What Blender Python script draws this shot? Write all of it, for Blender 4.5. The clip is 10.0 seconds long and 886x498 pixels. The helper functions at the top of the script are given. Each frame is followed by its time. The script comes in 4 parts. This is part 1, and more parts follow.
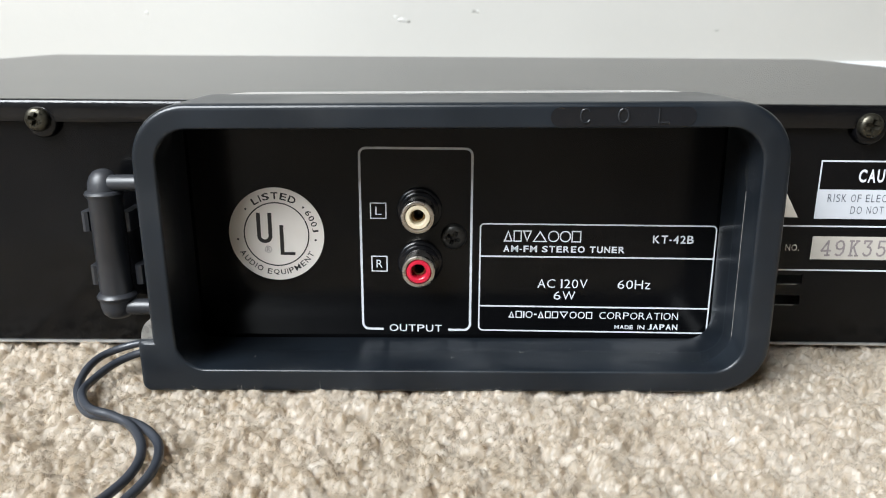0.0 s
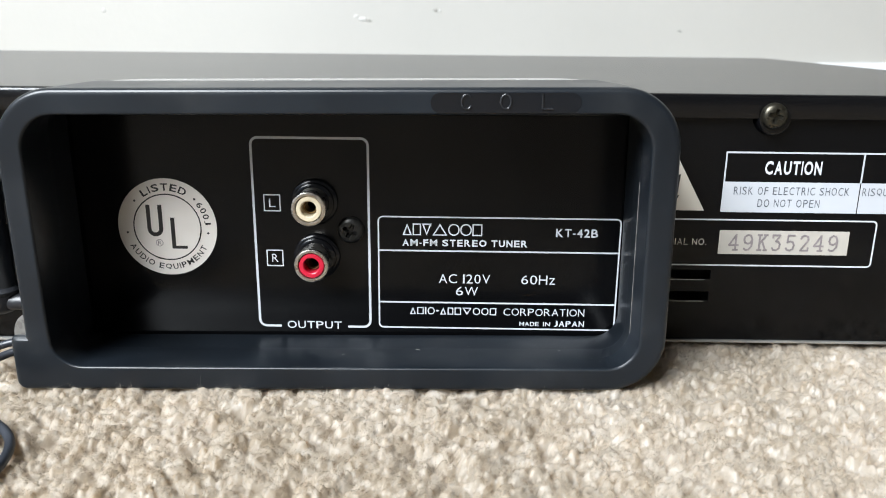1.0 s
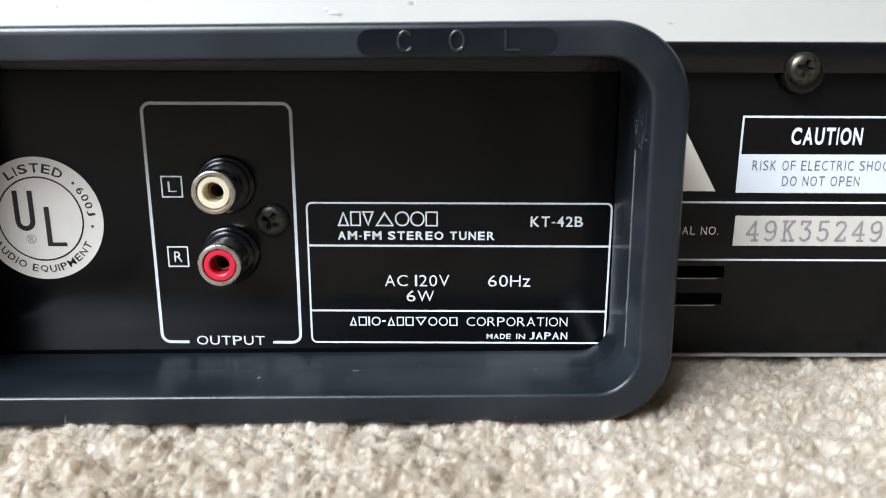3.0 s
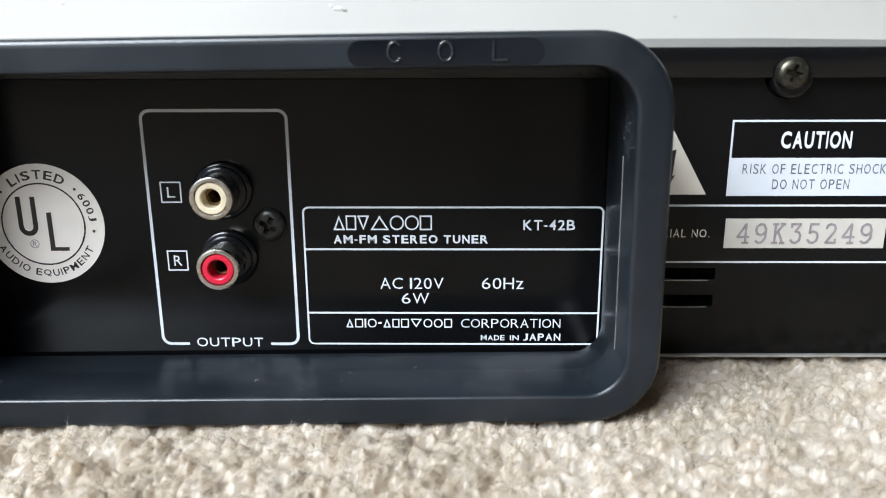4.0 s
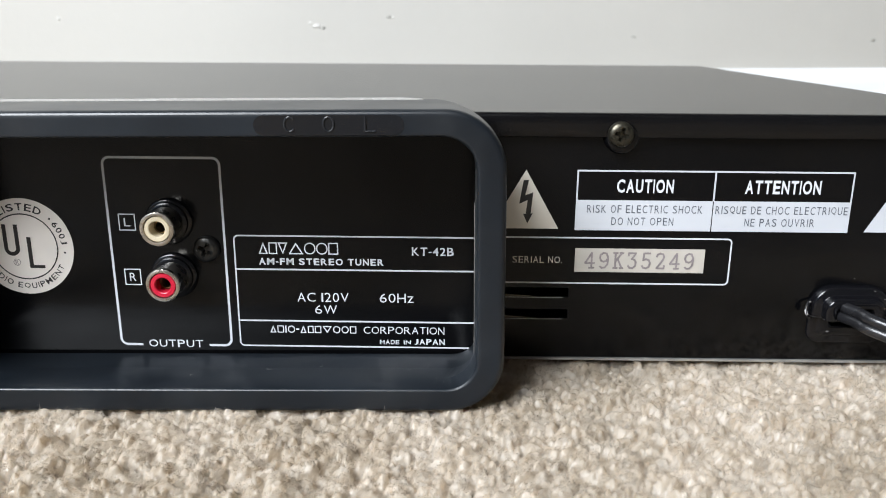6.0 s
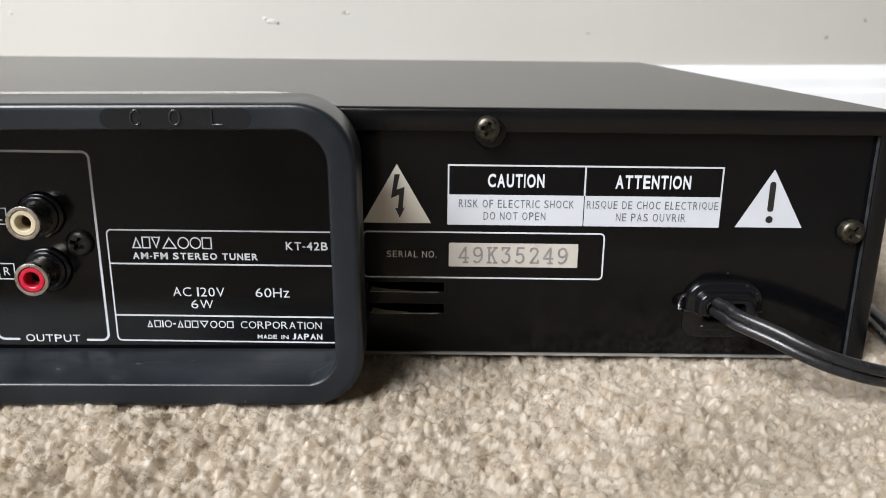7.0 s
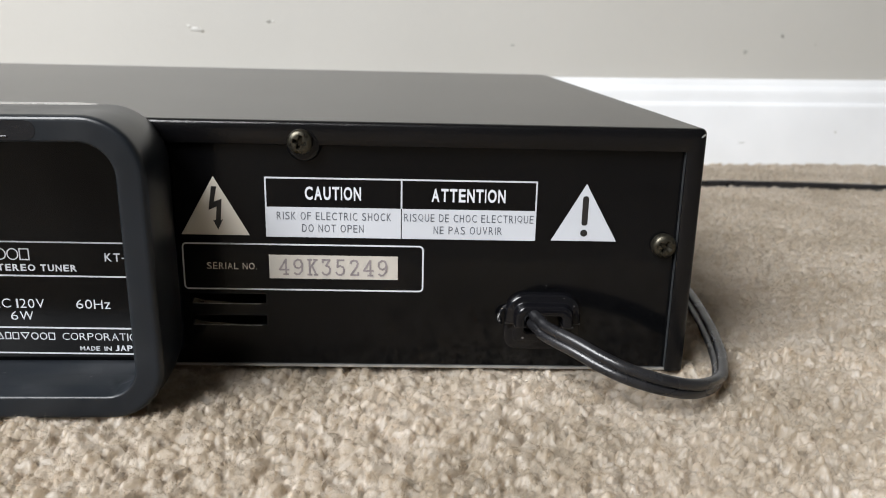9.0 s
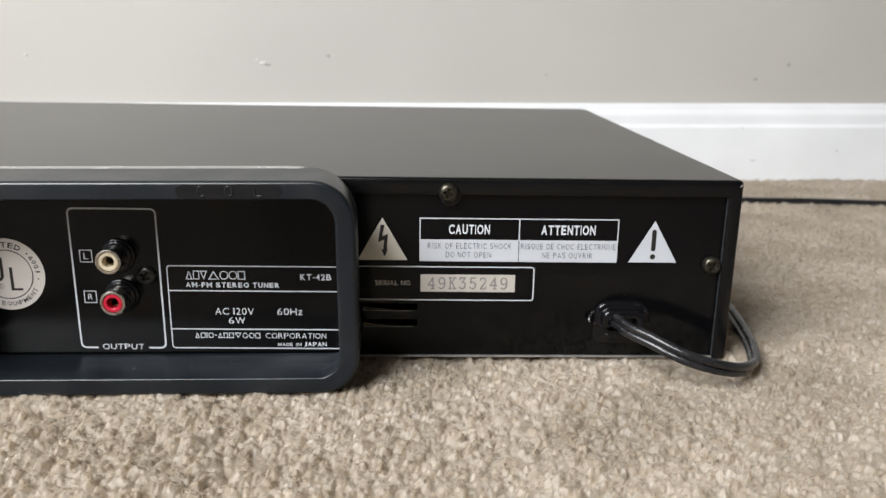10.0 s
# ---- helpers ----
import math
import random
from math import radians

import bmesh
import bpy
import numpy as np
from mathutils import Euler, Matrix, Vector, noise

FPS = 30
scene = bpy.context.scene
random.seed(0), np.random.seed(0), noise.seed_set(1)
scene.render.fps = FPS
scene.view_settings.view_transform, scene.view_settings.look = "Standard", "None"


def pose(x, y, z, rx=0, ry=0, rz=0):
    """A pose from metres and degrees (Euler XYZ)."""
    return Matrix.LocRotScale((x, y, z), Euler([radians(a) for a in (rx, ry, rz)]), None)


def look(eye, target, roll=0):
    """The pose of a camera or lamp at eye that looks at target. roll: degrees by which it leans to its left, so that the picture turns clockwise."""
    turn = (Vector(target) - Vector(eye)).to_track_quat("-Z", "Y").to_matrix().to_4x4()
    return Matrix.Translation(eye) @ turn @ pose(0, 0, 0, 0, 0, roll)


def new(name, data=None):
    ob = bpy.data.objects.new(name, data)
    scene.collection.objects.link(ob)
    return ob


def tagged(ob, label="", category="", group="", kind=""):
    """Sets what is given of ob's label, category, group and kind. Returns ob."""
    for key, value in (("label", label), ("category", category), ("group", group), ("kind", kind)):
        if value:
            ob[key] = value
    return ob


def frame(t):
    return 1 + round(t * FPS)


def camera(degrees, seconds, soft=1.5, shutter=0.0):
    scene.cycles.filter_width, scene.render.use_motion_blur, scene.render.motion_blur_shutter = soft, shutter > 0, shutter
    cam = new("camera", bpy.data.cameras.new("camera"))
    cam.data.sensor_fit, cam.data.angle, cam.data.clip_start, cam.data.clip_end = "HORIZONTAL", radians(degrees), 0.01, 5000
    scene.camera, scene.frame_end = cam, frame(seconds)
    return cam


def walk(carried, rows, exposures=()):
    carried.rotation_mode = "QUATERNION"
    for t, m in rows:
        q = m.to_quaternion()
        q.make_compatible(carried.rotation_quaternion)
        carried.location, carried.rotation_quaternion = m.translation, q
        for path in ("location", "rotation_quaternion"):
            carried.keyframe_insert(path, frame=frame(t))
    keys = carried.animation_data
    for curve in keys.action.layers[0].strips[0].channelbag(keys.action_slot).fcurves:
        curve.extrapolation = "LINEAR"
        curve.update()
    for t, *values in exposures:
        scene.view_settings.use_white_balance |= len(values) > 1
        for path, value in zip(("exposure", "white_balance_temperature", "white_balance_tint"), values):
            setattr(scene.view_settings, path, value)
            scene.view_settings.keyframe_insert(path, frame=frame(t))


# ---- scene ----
import functools

cam = camera(59.07, 10.0, soft=1.0)
cam.data.dof.use_dof, cam.data.dof.focus_distance, cam.data.dof.aperture_fstop = True, 0.182, 32.0
PATH = [
    (0, (0.00423, -0.19861, 0.08178), (-0.00757, 0.25275, -0.04876), 0.30),
    (0.5, (0.01496, -0.19615, 0.08072), (0.00609, 0.25579, -0.04800), 0.45),
    (1, (0.02828, -0.19234, 0.07725), (0.02132, 0.25999, -0.05020), 0.57),
    (1.5, (0.03708, -0.18601, 0.07293), (0.03104, 0.26657, -0.05369), 0.56),
    (2, (0.03741, -0.17091, 0.07148), (0.03031, 0.28173, -0.05488), 0.40),
    (2.5, (0.03814, -0.15532, 0.06588), (0.03054, 0.29732, -0.06043), 0.13),
    (2.7, (0.03761, -0.15413, 0.06237), (0.03271, 0.30041, -0.05706), 0.18),
    (3.8, (0.03629, -0.15484, 0.06326), (0.03814, 0.29935, -0.05761), 0.02),
    (4, (0.03997, -0.15597, 0.06541), (0.03279, 0.29720, -0.05902), -0.21),
    (4.5, (0.04483, -0.16716, 0.07063), (0.03691, 0.28575, -0.05470), 0.14),
    (5, (0.04754, -0.18212, 0.07860), (0.03863, 0.27093, -0.04620), 0.32),
    (5.2, (0.04828, -0.18645, 0.08117), (0.03935, 0.26611, -0.04535), 0.31),
    (6.3, (0.07463, -0.19025, 0.08220), (0.06706, 0.26218, -0.04491), 0.37),
    (6.5, (0.08073, -0.18986, 0.08286), (0.07431, 0.26229, -0.04526), 0.30),
    (7, (0.09533, -0.18962, 0.08131), (0.09135, 0.26244, -0.04729), 0.55),
    (7.5, (0.10971, -0.18816, 0.08283), (0.10956, 0.26428, -0.04444), 0.93),
    (8, (0.12159, -0.18758, 0.08173), (0.12625, 0.26540, -0.04353), 1.22),
    (8.5, (0.13259, -0.18835, 0.08283), (0.14156, 0.26484, -0.04144), 1.37),
    (9, (0.13424, -0.19079, 0.08334), (0.14567, 0.26247, -0.04043), 1.30),
    (9.5, (0.11894, -0.20855, 0.09377), (0.13098, 0.24510, -0.02851), 1.09),
    (10, (0.09693, -0.25655, 0.10732), (0.10709, 0.19710, -0.01512), 0.83),
]
EXPOSURES = [(0.0, 0.28, 6550, 9), (2.5, 0.47, 6300, 9), (5.0, 0.32, 6250, 9), (7.0, 0.08, 6850, 12), (9.0, -0.05, 6850, 12), (10.0, -0.12, 6900, 12)]
walk(cam, [(t, look(eye, target, roll)) for t, eye, target, roll in PATH], EXPOSURES)

# ---- light ----
world = bpy.data.worlds.new("world")
scene.world = world
world.use_nodes = True
wn = world.node_tree
sky = wn.nodes.new("ShaderNodeTexSky")
sky.sky_type, sky.sun_disc = "NISHITA", False
sky.sun_elevation, sky.sun_rotation = radians(38), radians(150)
wn.links.new(sky.outputs[0], wn.nodes["Background"].inputs[0])
wn.nodes["Background"].inputs[1].default_value = 0.15


def window_light(name, eye, target, sx, sy, watts, colour):
    lamp = bpy.data.lights.new(name, "AREA")
    lamp.shape, lamp.size, lamp.size_y, lamp.energy, lamp.color, lamp.spread = "RECTANGLE", sx, sy, watts, colour, radians(120)
    ob = new(name, lamp)
    ob.matrix_world = look(eye, target)
    return ob


window_light("window_daylight", (-0.70, -0.80, 0.98), (-0.05, -0.15, 0.0), 0.9, 0.85, 29, (0.90, 0.95, 1.0))

# ---- materials ----
MM = 0.00094


def material(name, colour, rough=0.5, metal=0.0, vary=0.15, scale=60.0, bump=0.0, bump_scale=800.0, rough_vary=0.1,
             specular=0.5, coat=0.0):
    """A principled surface whose colour and gloss vary at two scales, with a fine relief."""
    m = bpy.data.materials.new(name)
    m.use_nodes = True
    t = m.node_tree
    b = t.nodes["Principled BSDF"]
    at = t.nodes.new("ShaderNodeTexCoord")
    big, small = t.nodes.new("ShaderNodeTexNoise"), t.nodes.new("ShaderNodeTexNoise")
    for n, s in ((big, scale), (small, bump_scale)):
        n.inputs["Scale"].default_value, n.inputs["Detail"].default_value = s, 4.0
        t.links.new(at.outputs["Object"], n.inputs["Vector"])
    ramp = t.nodes.new("ShaderNodeMapRange")
    ramp.inputs[1].default_value, ramp.inputs[2].default_value = 0.3, 0.7
    ramp.inputs[3].default_value, ramp.inputs[4].default_value = 1 - vary, 1 + vary
    t.links.new(big.outputs[0], ramp.inputs[0])
    mix = t.nodes.new("ShaderNodeVectorMath")
    mix.operation = "SCALE"
    mix.inputs[0].default_value = colour
    t.links.new(ramp.outputs[0], mix.inputs["Scale"])
    t.links.new(mix.outputs[0], b.inputs["Base Color"])
    gloss = t.nodes.new("ShaderNodeMapRange")
    gloss.inputs[1].default_value, gloss.inputs[2].default_value = 0.3, 0.7
    gloss.inputs[3].default_value, gloss.inputs[4].default_value = max(rough - rough_vary, 0.03), min(rough + rough_vary, 1)
    t.links.new(big.outputs[0], gloss.inputs[0])
    t.links.new(gloss.outputs[0], b.inputs["Roughness"])
    b.inputs["Metallic"].default_value = metal
    b.inputs["Specular IOR Level"].default_value = specular
    b.inputs["Coat Weight"].default_value, b.inputs["Coat Roughness"].default_value = coat, 0.09
    if bump:
        relief = t.nodes.new("ShaderNodeBump")
        relief.inputs["Strength"].default_value, relief.inputs["Distance"].default_value = 1.0, bump
        t.links.new(small.outputs[0], relief.inputs["Height"])
        t.links.new(relief.outputs[0], b.inputs["Normal"])
    return m


COVER = material("black_vinyl_paint", (0.005, 0.005, 0.005), 0.25, scale=25, vary=0.2, rough_vary=0.01, specular=0.44)
COVER_GRAIN = material("grained_black_paint", (0.0025, 0.0025, 0.003), 0.24, bump=0.00008, bump_scale=1700, scale=25, vary=0.2, rough_vary=0.05, specular=0.37)
PANEL = material("black_panel_paint", (0.002, 0.002, 0.0023), 0.22, bump=0.000003, bump_scale=2200, scale=18, vary=0.3, rough_vary=0.04, specular=0.06, coat=0.4)
PILL = material("smooth_dark_plastic", (0.004, 0.005, 0.007), 0.16, scale=60, vary=0.2)
LETTER = material("raised_letter_plastic", (0.012, 0.013, 0.015), 0.2, scale=200, vary=0.4)
PLASTIC = material("dark_moulded_plastic", (0.006, 0.0085, 0.0118), 0.35, bump=0.000008, bump_scale=900, scale=35, vary=0.25, rough_vary=0.05, specular=0.4)
GREY_PLASTIC = material("grey_moulded_plastic", (0.017, 0.018, 0.021), 0.38, bump=0.00001, bump_scale=900, scale=50, rough_vary=0.08)
GLOSS_PLASTIC = material("glossy_black_plastic", (0.004, 0.004, 0.005), 0.16, bump=0.00001, bump_scale=500, scale=60, specular=0.36)
RUBBER = material("black_cord_rubber", (0.013, 0.013, 0.0145), 0.31, bump=0.00002, bump_scale=1400, scale=90, vary=0.3)
LEAD = material("grey_wire_sheath", (0.022, 0.025, 0.032), 0.42, bump=0.00001, bump_scale=1400, scale=90)
INK = material("silver_white_print", (0.54, 0.56, 0.595), 0.4, metal=0.0, vary=0.05, scale=40)
INK_SOLID = material("white_block_print", (0.47, 0.49, 0.525), 0.45, vary=0.05, scale=40)
INK_WARM = material("bare_silver_print", (0.66, 0.62, 0.55), 0.42, metal=0.15, vary=0.04, scale=60)
INK_BLACK = material("black_print", (0.015, 0.014, 0.014), 0.35, vary=0.1)
INK_SLATE = material("slate_print", (0.085, 0.092, 0.11), 0.4, vary=0.1)
INK_GREY = material("stamped_grey_print", (0.20, 0.175, 0.18), 0.6, vary=0.25, scale=900)
FOIL = material("satin_silver_foil", (0.76, 0.715, 0.665), 0.42, metal=0.1, vary=0.04, scale=120, bump=0.000003, bump_scale=2500)
STICKER = material("pale_paper_sticker", (0.42, 0.393, 0.352), 0.5, vary=0.05, scale=200)
NICKEL = material("satin_nickel", (0.52, 0.48, 0.43), 0.28, metal=1.0, vary=0.08, scale=300, bump=0.000006, bump_scale=1500)
STEEL = material("grey_steel_sheet", (0.45, 0.45, 0.44), 0.45, metal=0.8, vary=0.15, scale=120)
EDGE = material("dull_bare_edge", (0.07, 0.075, 0.08), 0.4, metal=0.6, vary=0.4, scale=500)
SCREW = material("bronzed_screw_steel", (0.06, 0.055, 0.042), 0.33, metal=0.85, vary=0.35, scale=900, bump=0.00002, bump_scale=1600)
SCREW_BLACK = material("blackened_screw_steel", (0.035, 0.034, 0.032), 0.35, metal=0.7, vary=0.35, scale=900, bump=0.00002, bump_scale=1600)
CREAM = material("cream_insulator", (0.64, 0.55, 0.39), 0.4, vary=0.06, scale=300)
RED = material("red_insulator", (0.43, 0.009, 0.03), 0.3, vary=0.08, scale=300)
DARK = material("dull_brass_contact", (0.22, 0.15, 0.07), 0.45, metal=0.7)
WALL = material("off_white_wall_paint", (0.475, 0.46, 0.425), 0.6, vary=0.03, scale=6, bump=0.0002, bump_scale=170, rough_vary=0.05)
# Unseen walls and ceiling get a lighter paint than wall_north, adding bounced fill.
FILL_WHITE = material("white_fill_paint", (0.81, 0.80, 0.78), 0.6, vary=0.03, scale=6, bump=0.0002, bump_scale=170, rough_vary=0.05)
TRIM = material("white_gloss_trim_paint", (0.75, 0.76, 0.77), 0.5, vary=0.05, scale=14, bump=0.00025, bump_scale=45)
SCUFF = material("grey_scuff", (0.34, 0.33, 0.30), 0.7, vary=0.3, scale=700)
DENT = material("chipped_paint", (0.58, 0.57, 0.54), 0.6, vary=0.1, scale=500)


def dusty(m, colour, scale, low, high, weight):
    """Lays thin smears of dust over a surface, thickest where a broad noise peaks."""
    t = m.node_tree
    b, out = t.nodes["Principled BSDF"], t.nodes["Material Output"]
    at, n, fine = t.nodes.new("ShaderNodeTexCoord"), t.nodes.new("ShaderNodeTexNoise"), t.nodes.new("ShaderNodeTexNoise")
    for q, s, d in ((n, scale, 6.0), (fine, scale * 7, 3.0)):
        q.inputs["Scale"].default_value, q.inputs["Detail"].default_value = s, d
        t.links.new(at.outputs["Object"], q.inputs["Vector"])
    ramp = t.nodes.new("ShaderNodeMapRange")
    ramp.inputs[1].default_value, ramp.inputs[2].default_value = low, high
    ramp.inputs[3].default_value, ramp.inputs[4].default_value = 0.0, weight
    t.links.new(n.outputs[0], ramp.inputs[0])
    both = t.nodes.new("ShaderNodeMath")
    both.operation = "MULTIPLY"
    t.links.new(ramp.outputs[0], both.inputs[0])
    t.links.new(fine.outputs[0], both.inputs[1])
    film_of_dust, mix = t.nodes.new("ShaderNodeBsdfDiffuse"), t.nodes.new("ShaderNodeMixShader")
    film_of_dust.inputs[0].default_value = (*colour, 1)
    t.links.new(both.outputs[0], mix.inputs[0])
    t.links.new(b.outputs[0], mix.inputs[1])
    t.links.new(film_of_dust.outputs[0], mix.inputs[2])
    t.links.new(mix.outputs[0], out.inputs[0])


def smeared(m, scale, low, high):
    """Uneven clear gloss, as wiping and handling leave it."""
    t = m.node_tree
    at, n = t.nodes.new("ShaderNodeTexCoord"), t.nodes.new("ShaderNodeTexNoise")
    n.inputs["Scale"].default_value, n.inputs["Detail"].default_value, n.inputs["Distortion"].default_value = scale, 5.0, 0.8
    t.links.new(at.outputs["Object"], n.inputs["Vector"])
    for slot, a, b in (("Coat Weight", low, high), ("Coat Roughness", 0.2, 0.1)):
        ramp = t.nodes.new("ShaderNodeMapRange")
        ramp.inputs[1].default_value, ramp.inputs[2].default_value = 0.36, 0.66
        ramp.inputs[3].default_value, ramp.inputs[4].default_value = a, b
        t.links.new(n.outputs[0], ramp.inputs[0])
        t.links.new(ramp.outputs[0], t.nodes["Principled BSDF"].inputs[slot])


smeared(PANEL, 10, 0.24, 0.44)
PANEL.node_tree.nodes["Principled BSDF"].inputs["Coat Tint"].default_value = (0.82, 0.92, 1.0, 1)
dusty(PLASTIC, (0.30, 0.30, 0.30), 28, 0.52, 0.8, 0.11)
# Pale so that the rim's bright glint is held in its colour.
RIM = material("pale_glint_rim", (0.24, 0.235, 0.225), 0.22, vary=0.2, scale=120)
# Pale grey for worn plastic, and for the highlight painted on lead_ramp.
WORN_LIT = material("worn_lit_grey_plastic", (0.15, 0.143, 0.132), 0.3, vary=0.4, scale=300, bump=0.00002, bump_scale=700)


def carpet_material(name, colour, deep):
    """Beige yarn: each fibre has its own tone, tufts drift in hue, and light passes through."""
    m = bpy.data.materials.new(name)
    m.use_nodes = True
    t = m.node_tree
    b, out = t.nodes["Principled BSDF"], t.nodes["Material Output"]
    at, geo = t.nodes.new("ShaderNodeTexCoord"), t.nodes.new("ShaderNodeNewGeometry")
    n = t.nodes.new("ShaderNodeTexNoise")
    n.inputs["Scale"].default_value, n.inputs["Detail"].default_value = 230, 4
    t.links.new(at.outputs["Object"], n.inputs["Vector"])
    ramp = t.nodes.new("ShaderNodeValToRGB")
    ramp.color_ramp.elements[0].position, ramp.color_ramp.elements[1].position = 0.36, 0.60
    ramp.color_ramp.elements[0].color, ramp.color_ramp.elements[1].color = (*deep, 1), (*colour, 1)
    t.links.new(n.outputs[0], ramp.inputs[0])
    tone = t.nodes.new("ShaderNodeMapRange")
    tone.inputs[3].default_value, tone.inputs[4].default_value = 0.84, 1.10
    t.links.new(geo.outputs["Random Per Island"], tone.inputs[0])
    mix = t.nodes.new("ShaderNodeVectorMath")
    mix.operation = "SCALE"
    # broad worn and yellowed patches
    broad, patch = t.nodes.new("ShaderNodeTexNoise"), t.nodes.new("ShaderNodeValToRGB")
    broad.inputs["Scale"].default_value, broad.inputs["Detail"].default_value = 22, 3
    t.links.new(at.outputs["Object"], broad.inputs["Vector"])
    patch.color_ramp.elements[0].position, patch.color_ramp.elements[1].position = 0.38, 0.64
    patch.color_ramp.elements[0].color, patch.color_ramp.elements[1].color = (0.87, 0.845, 0.80, 1), (1.06, 1.06, 1.06, 1)
    t.links.new(broad.outputs[0], patch.inputs[0])
    tint = t.nodes.new("ShaderNodeVectorMath")
    tint.operation = "MULTIPLY"
    t.links.new(ramp.outputs[0], tint.inputs[0])
    t.links.new(patch.outputs[0], tint.inputs[1])
    t.links.new(tint.outputs[0], mix.inputs[0])
    t.links.new(tone.outputs[0], mix.inputs["Scale"])
    t.links.new(mix.outputs[0], b.inputs["Base Color"])
    b.inputs["Roughness"].default_value = 0.3
    b.inputs["Sheen Weight"].default_value, b.inputs["Sheen Roughness"].default_value = 0.28, 0.4
    b.inputs["Specular IOR Level"].default_value = 0.8
    strand = t.nodes.new("ShaderNodeTexNoise")
    strand.inputs["Scale"].default_value, strand.inputs["Detail"].default_value = 2600, 3
    relief = t.nodes.new("ShaderNodeBump")
    relief.inputs["Strength"].default_value, relief.inputs["Distance"].default_value = 1.0, 0.00012
    t.links.new(at.outputs["Object"], strand.inputs["Vector"])
    t.links.new(strand.outputs[0], relief.inputs["Height"])
    t.links.new(relief.outputs[0], b.inputs["Normal"])
    glow = t.nodes.new("ShaderNodeBsdfTranslucent")
    warm = t.nodes.new("ShaderNodeVectorMath")
    warm.operation = "MULTIPLY"
    warm.inputs[1].default_value = (1.0, 0.95, 0.87)
    t.links.new(mix.outputs[0], warm.inputs[0])
    t.links.new(warm.outputs[0], glow.inputs[0])
    both = t.nodes.new("ShaderNodeMixShader")
    both.inputs[0].default_value = 0.64
    t.links.new(b.outputs[0], both.inputs[1])
    t.links.new(glow.outputs[0], both.inputs[2])
    t.links.new(both.outputs[0], out.inputs[0])
    return m


FIBRE = carpet_material("beige_carpet_yarn", (0.785, 0.732, 0.662), (0.685, 0.61, 0.512))
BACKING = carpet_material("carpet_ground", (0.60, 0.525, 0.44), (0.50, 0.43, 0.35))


# ---- building blocks (millimetres) ----
def thing(name, x, y, z, label, category, group=""):
    ob = new(name)
    ob.empty_display_size = 0.01
    ob.location = (x * MM, y * MM, z * MM)
    return tagged(ob, label, category, group)


def link_part(name, mesh, parent, label="", place=None):
    ob = new(name, mesh)
    if parent is not None:
        ob.parent = parent
        if parent.parent is None and parent.type == "EMPTY":
            ob.matrix_parent_inverse = parent.matrix_basis.inverted()
    if place is not None:
        ob.matrix_basis = place
    if label:
        ob["label"] = label
    return ob


def mesh_of(name, bm, mat, smooth=40):
    bmesh.ops.recalc_face_normals(bm, faces=bm.faces)
    me = bpy.data.meshes.new(name)
    bm.to_mesh(me)
    bm.free()
    me.transform(Matrix.Scale(MM, 4))
    me.materials.append(mat)
    if smooth:
        me.shade_smooth()
        me.set_sharp_from_angle(angle=radians(smooth))
    return me


def part(name, bm, mat, parent, label="", smooth=40):
    return link_part(name, mesh_of(name, bm, mat, smooth), parent, label)


def box(bm, x0, x1, y0, y1, z0, z1, bevel=0.0, seg=2):
    made = bmesh.ops.create_cube(bm, size=1, matrix=Matrix.Translation(((x0 + x1) / 2, (y0 + y1) / 2, (z0 + z1) / 2))
                                 @ Matrix.Diagonal((x1 - x0, y1 - y0, z1 - z0, 1)))
    if bevel:
        edges = {e for v in made["verts"] for e in v.link_edges}
        bmesh.ops.bevel(bm, geom=list(edges), offset=bevel, segments=seg, affect="EDGES", profile=0.5)
    return bm


def loft(bm, loops, closed=True, cap=False, ring=False):
    """Skins loops of points one after another; closed: each loop closes; ring: the last joins the first; cap: ends are filled."""
    rows = [[bm.verts.new(p) for p in loop] for loop in loops]
    pairs = list(zip(rows, rows[1:])) + ([(rows[-1], rows[0])] if ring else [])
    for a, b in pairs:
        n = len(a)
        for i in range(n if closed else n - 1):
            j = (i + 1) % n
            bm.faces.new((a[i], a[j], b[j], b[i]))
    if cap:
        bm.faces.new(rows[0])
        bm.faces.new(rows[-1])
    return rows


def lathe(bm, profile, cx, cy, cz, axis="y", seg=40, cap=True):
    """Turns (radius, height) pairs round an axis through the centre; heights run along the axis."""
    loops = []
    for r, h in profile:
        loop = []
        for k in range(seg):
            u, v = r * math.cos(math.tau * k / seg), r * math.sin(math.tau * k / seg)
            loop.append({"y": (cx + u, cy + h, cz + v), "z": (cx + u, cy + v, cz + h), "x": (cx + h, cy + u, cz + v)}[axis])
        loops.append(loop)
    return loft(bm, loops, cap=cap)


def rounded(x0, x1, z0, z1, radii, seg=8):
    """The outline of a rectangle with rounded corners: bottom left, bottom right, top right, top left."""
    out = []
    for (cx, cz, sx, sz, a), r in zip(((x0, z0, 1, 1, 180), (x1, z0, -1, 1, 270), (x1, z1, -1, -1, 0), (x0, z1, 1, -1, 90)), radii):
        for k in range(seg + 1):
            w = radians(a + 90 * k / seg)
            out.append((cx + sx * r + r * math.cos(w), cz + sz * r + r * math.sin(w)))
    return out


def inset(x0, x1, z0, z1, radii, d, seg=8, least=0.4):
    return rounded(x0 + d, x1 - d, z0 + d, z1 - d, [max(r - d, least) for r in radii], seg)


def flat(bm, outline, y):
    return bm.faces.new([bm.verts.new((x, y, z)) for x, z in outline])


def slab(bm, outline, y0, y1):
    loft(bm, [[(x, y0, z) for x, z in outline], [(x, y1, z) for x, z in outline]], cap=True)


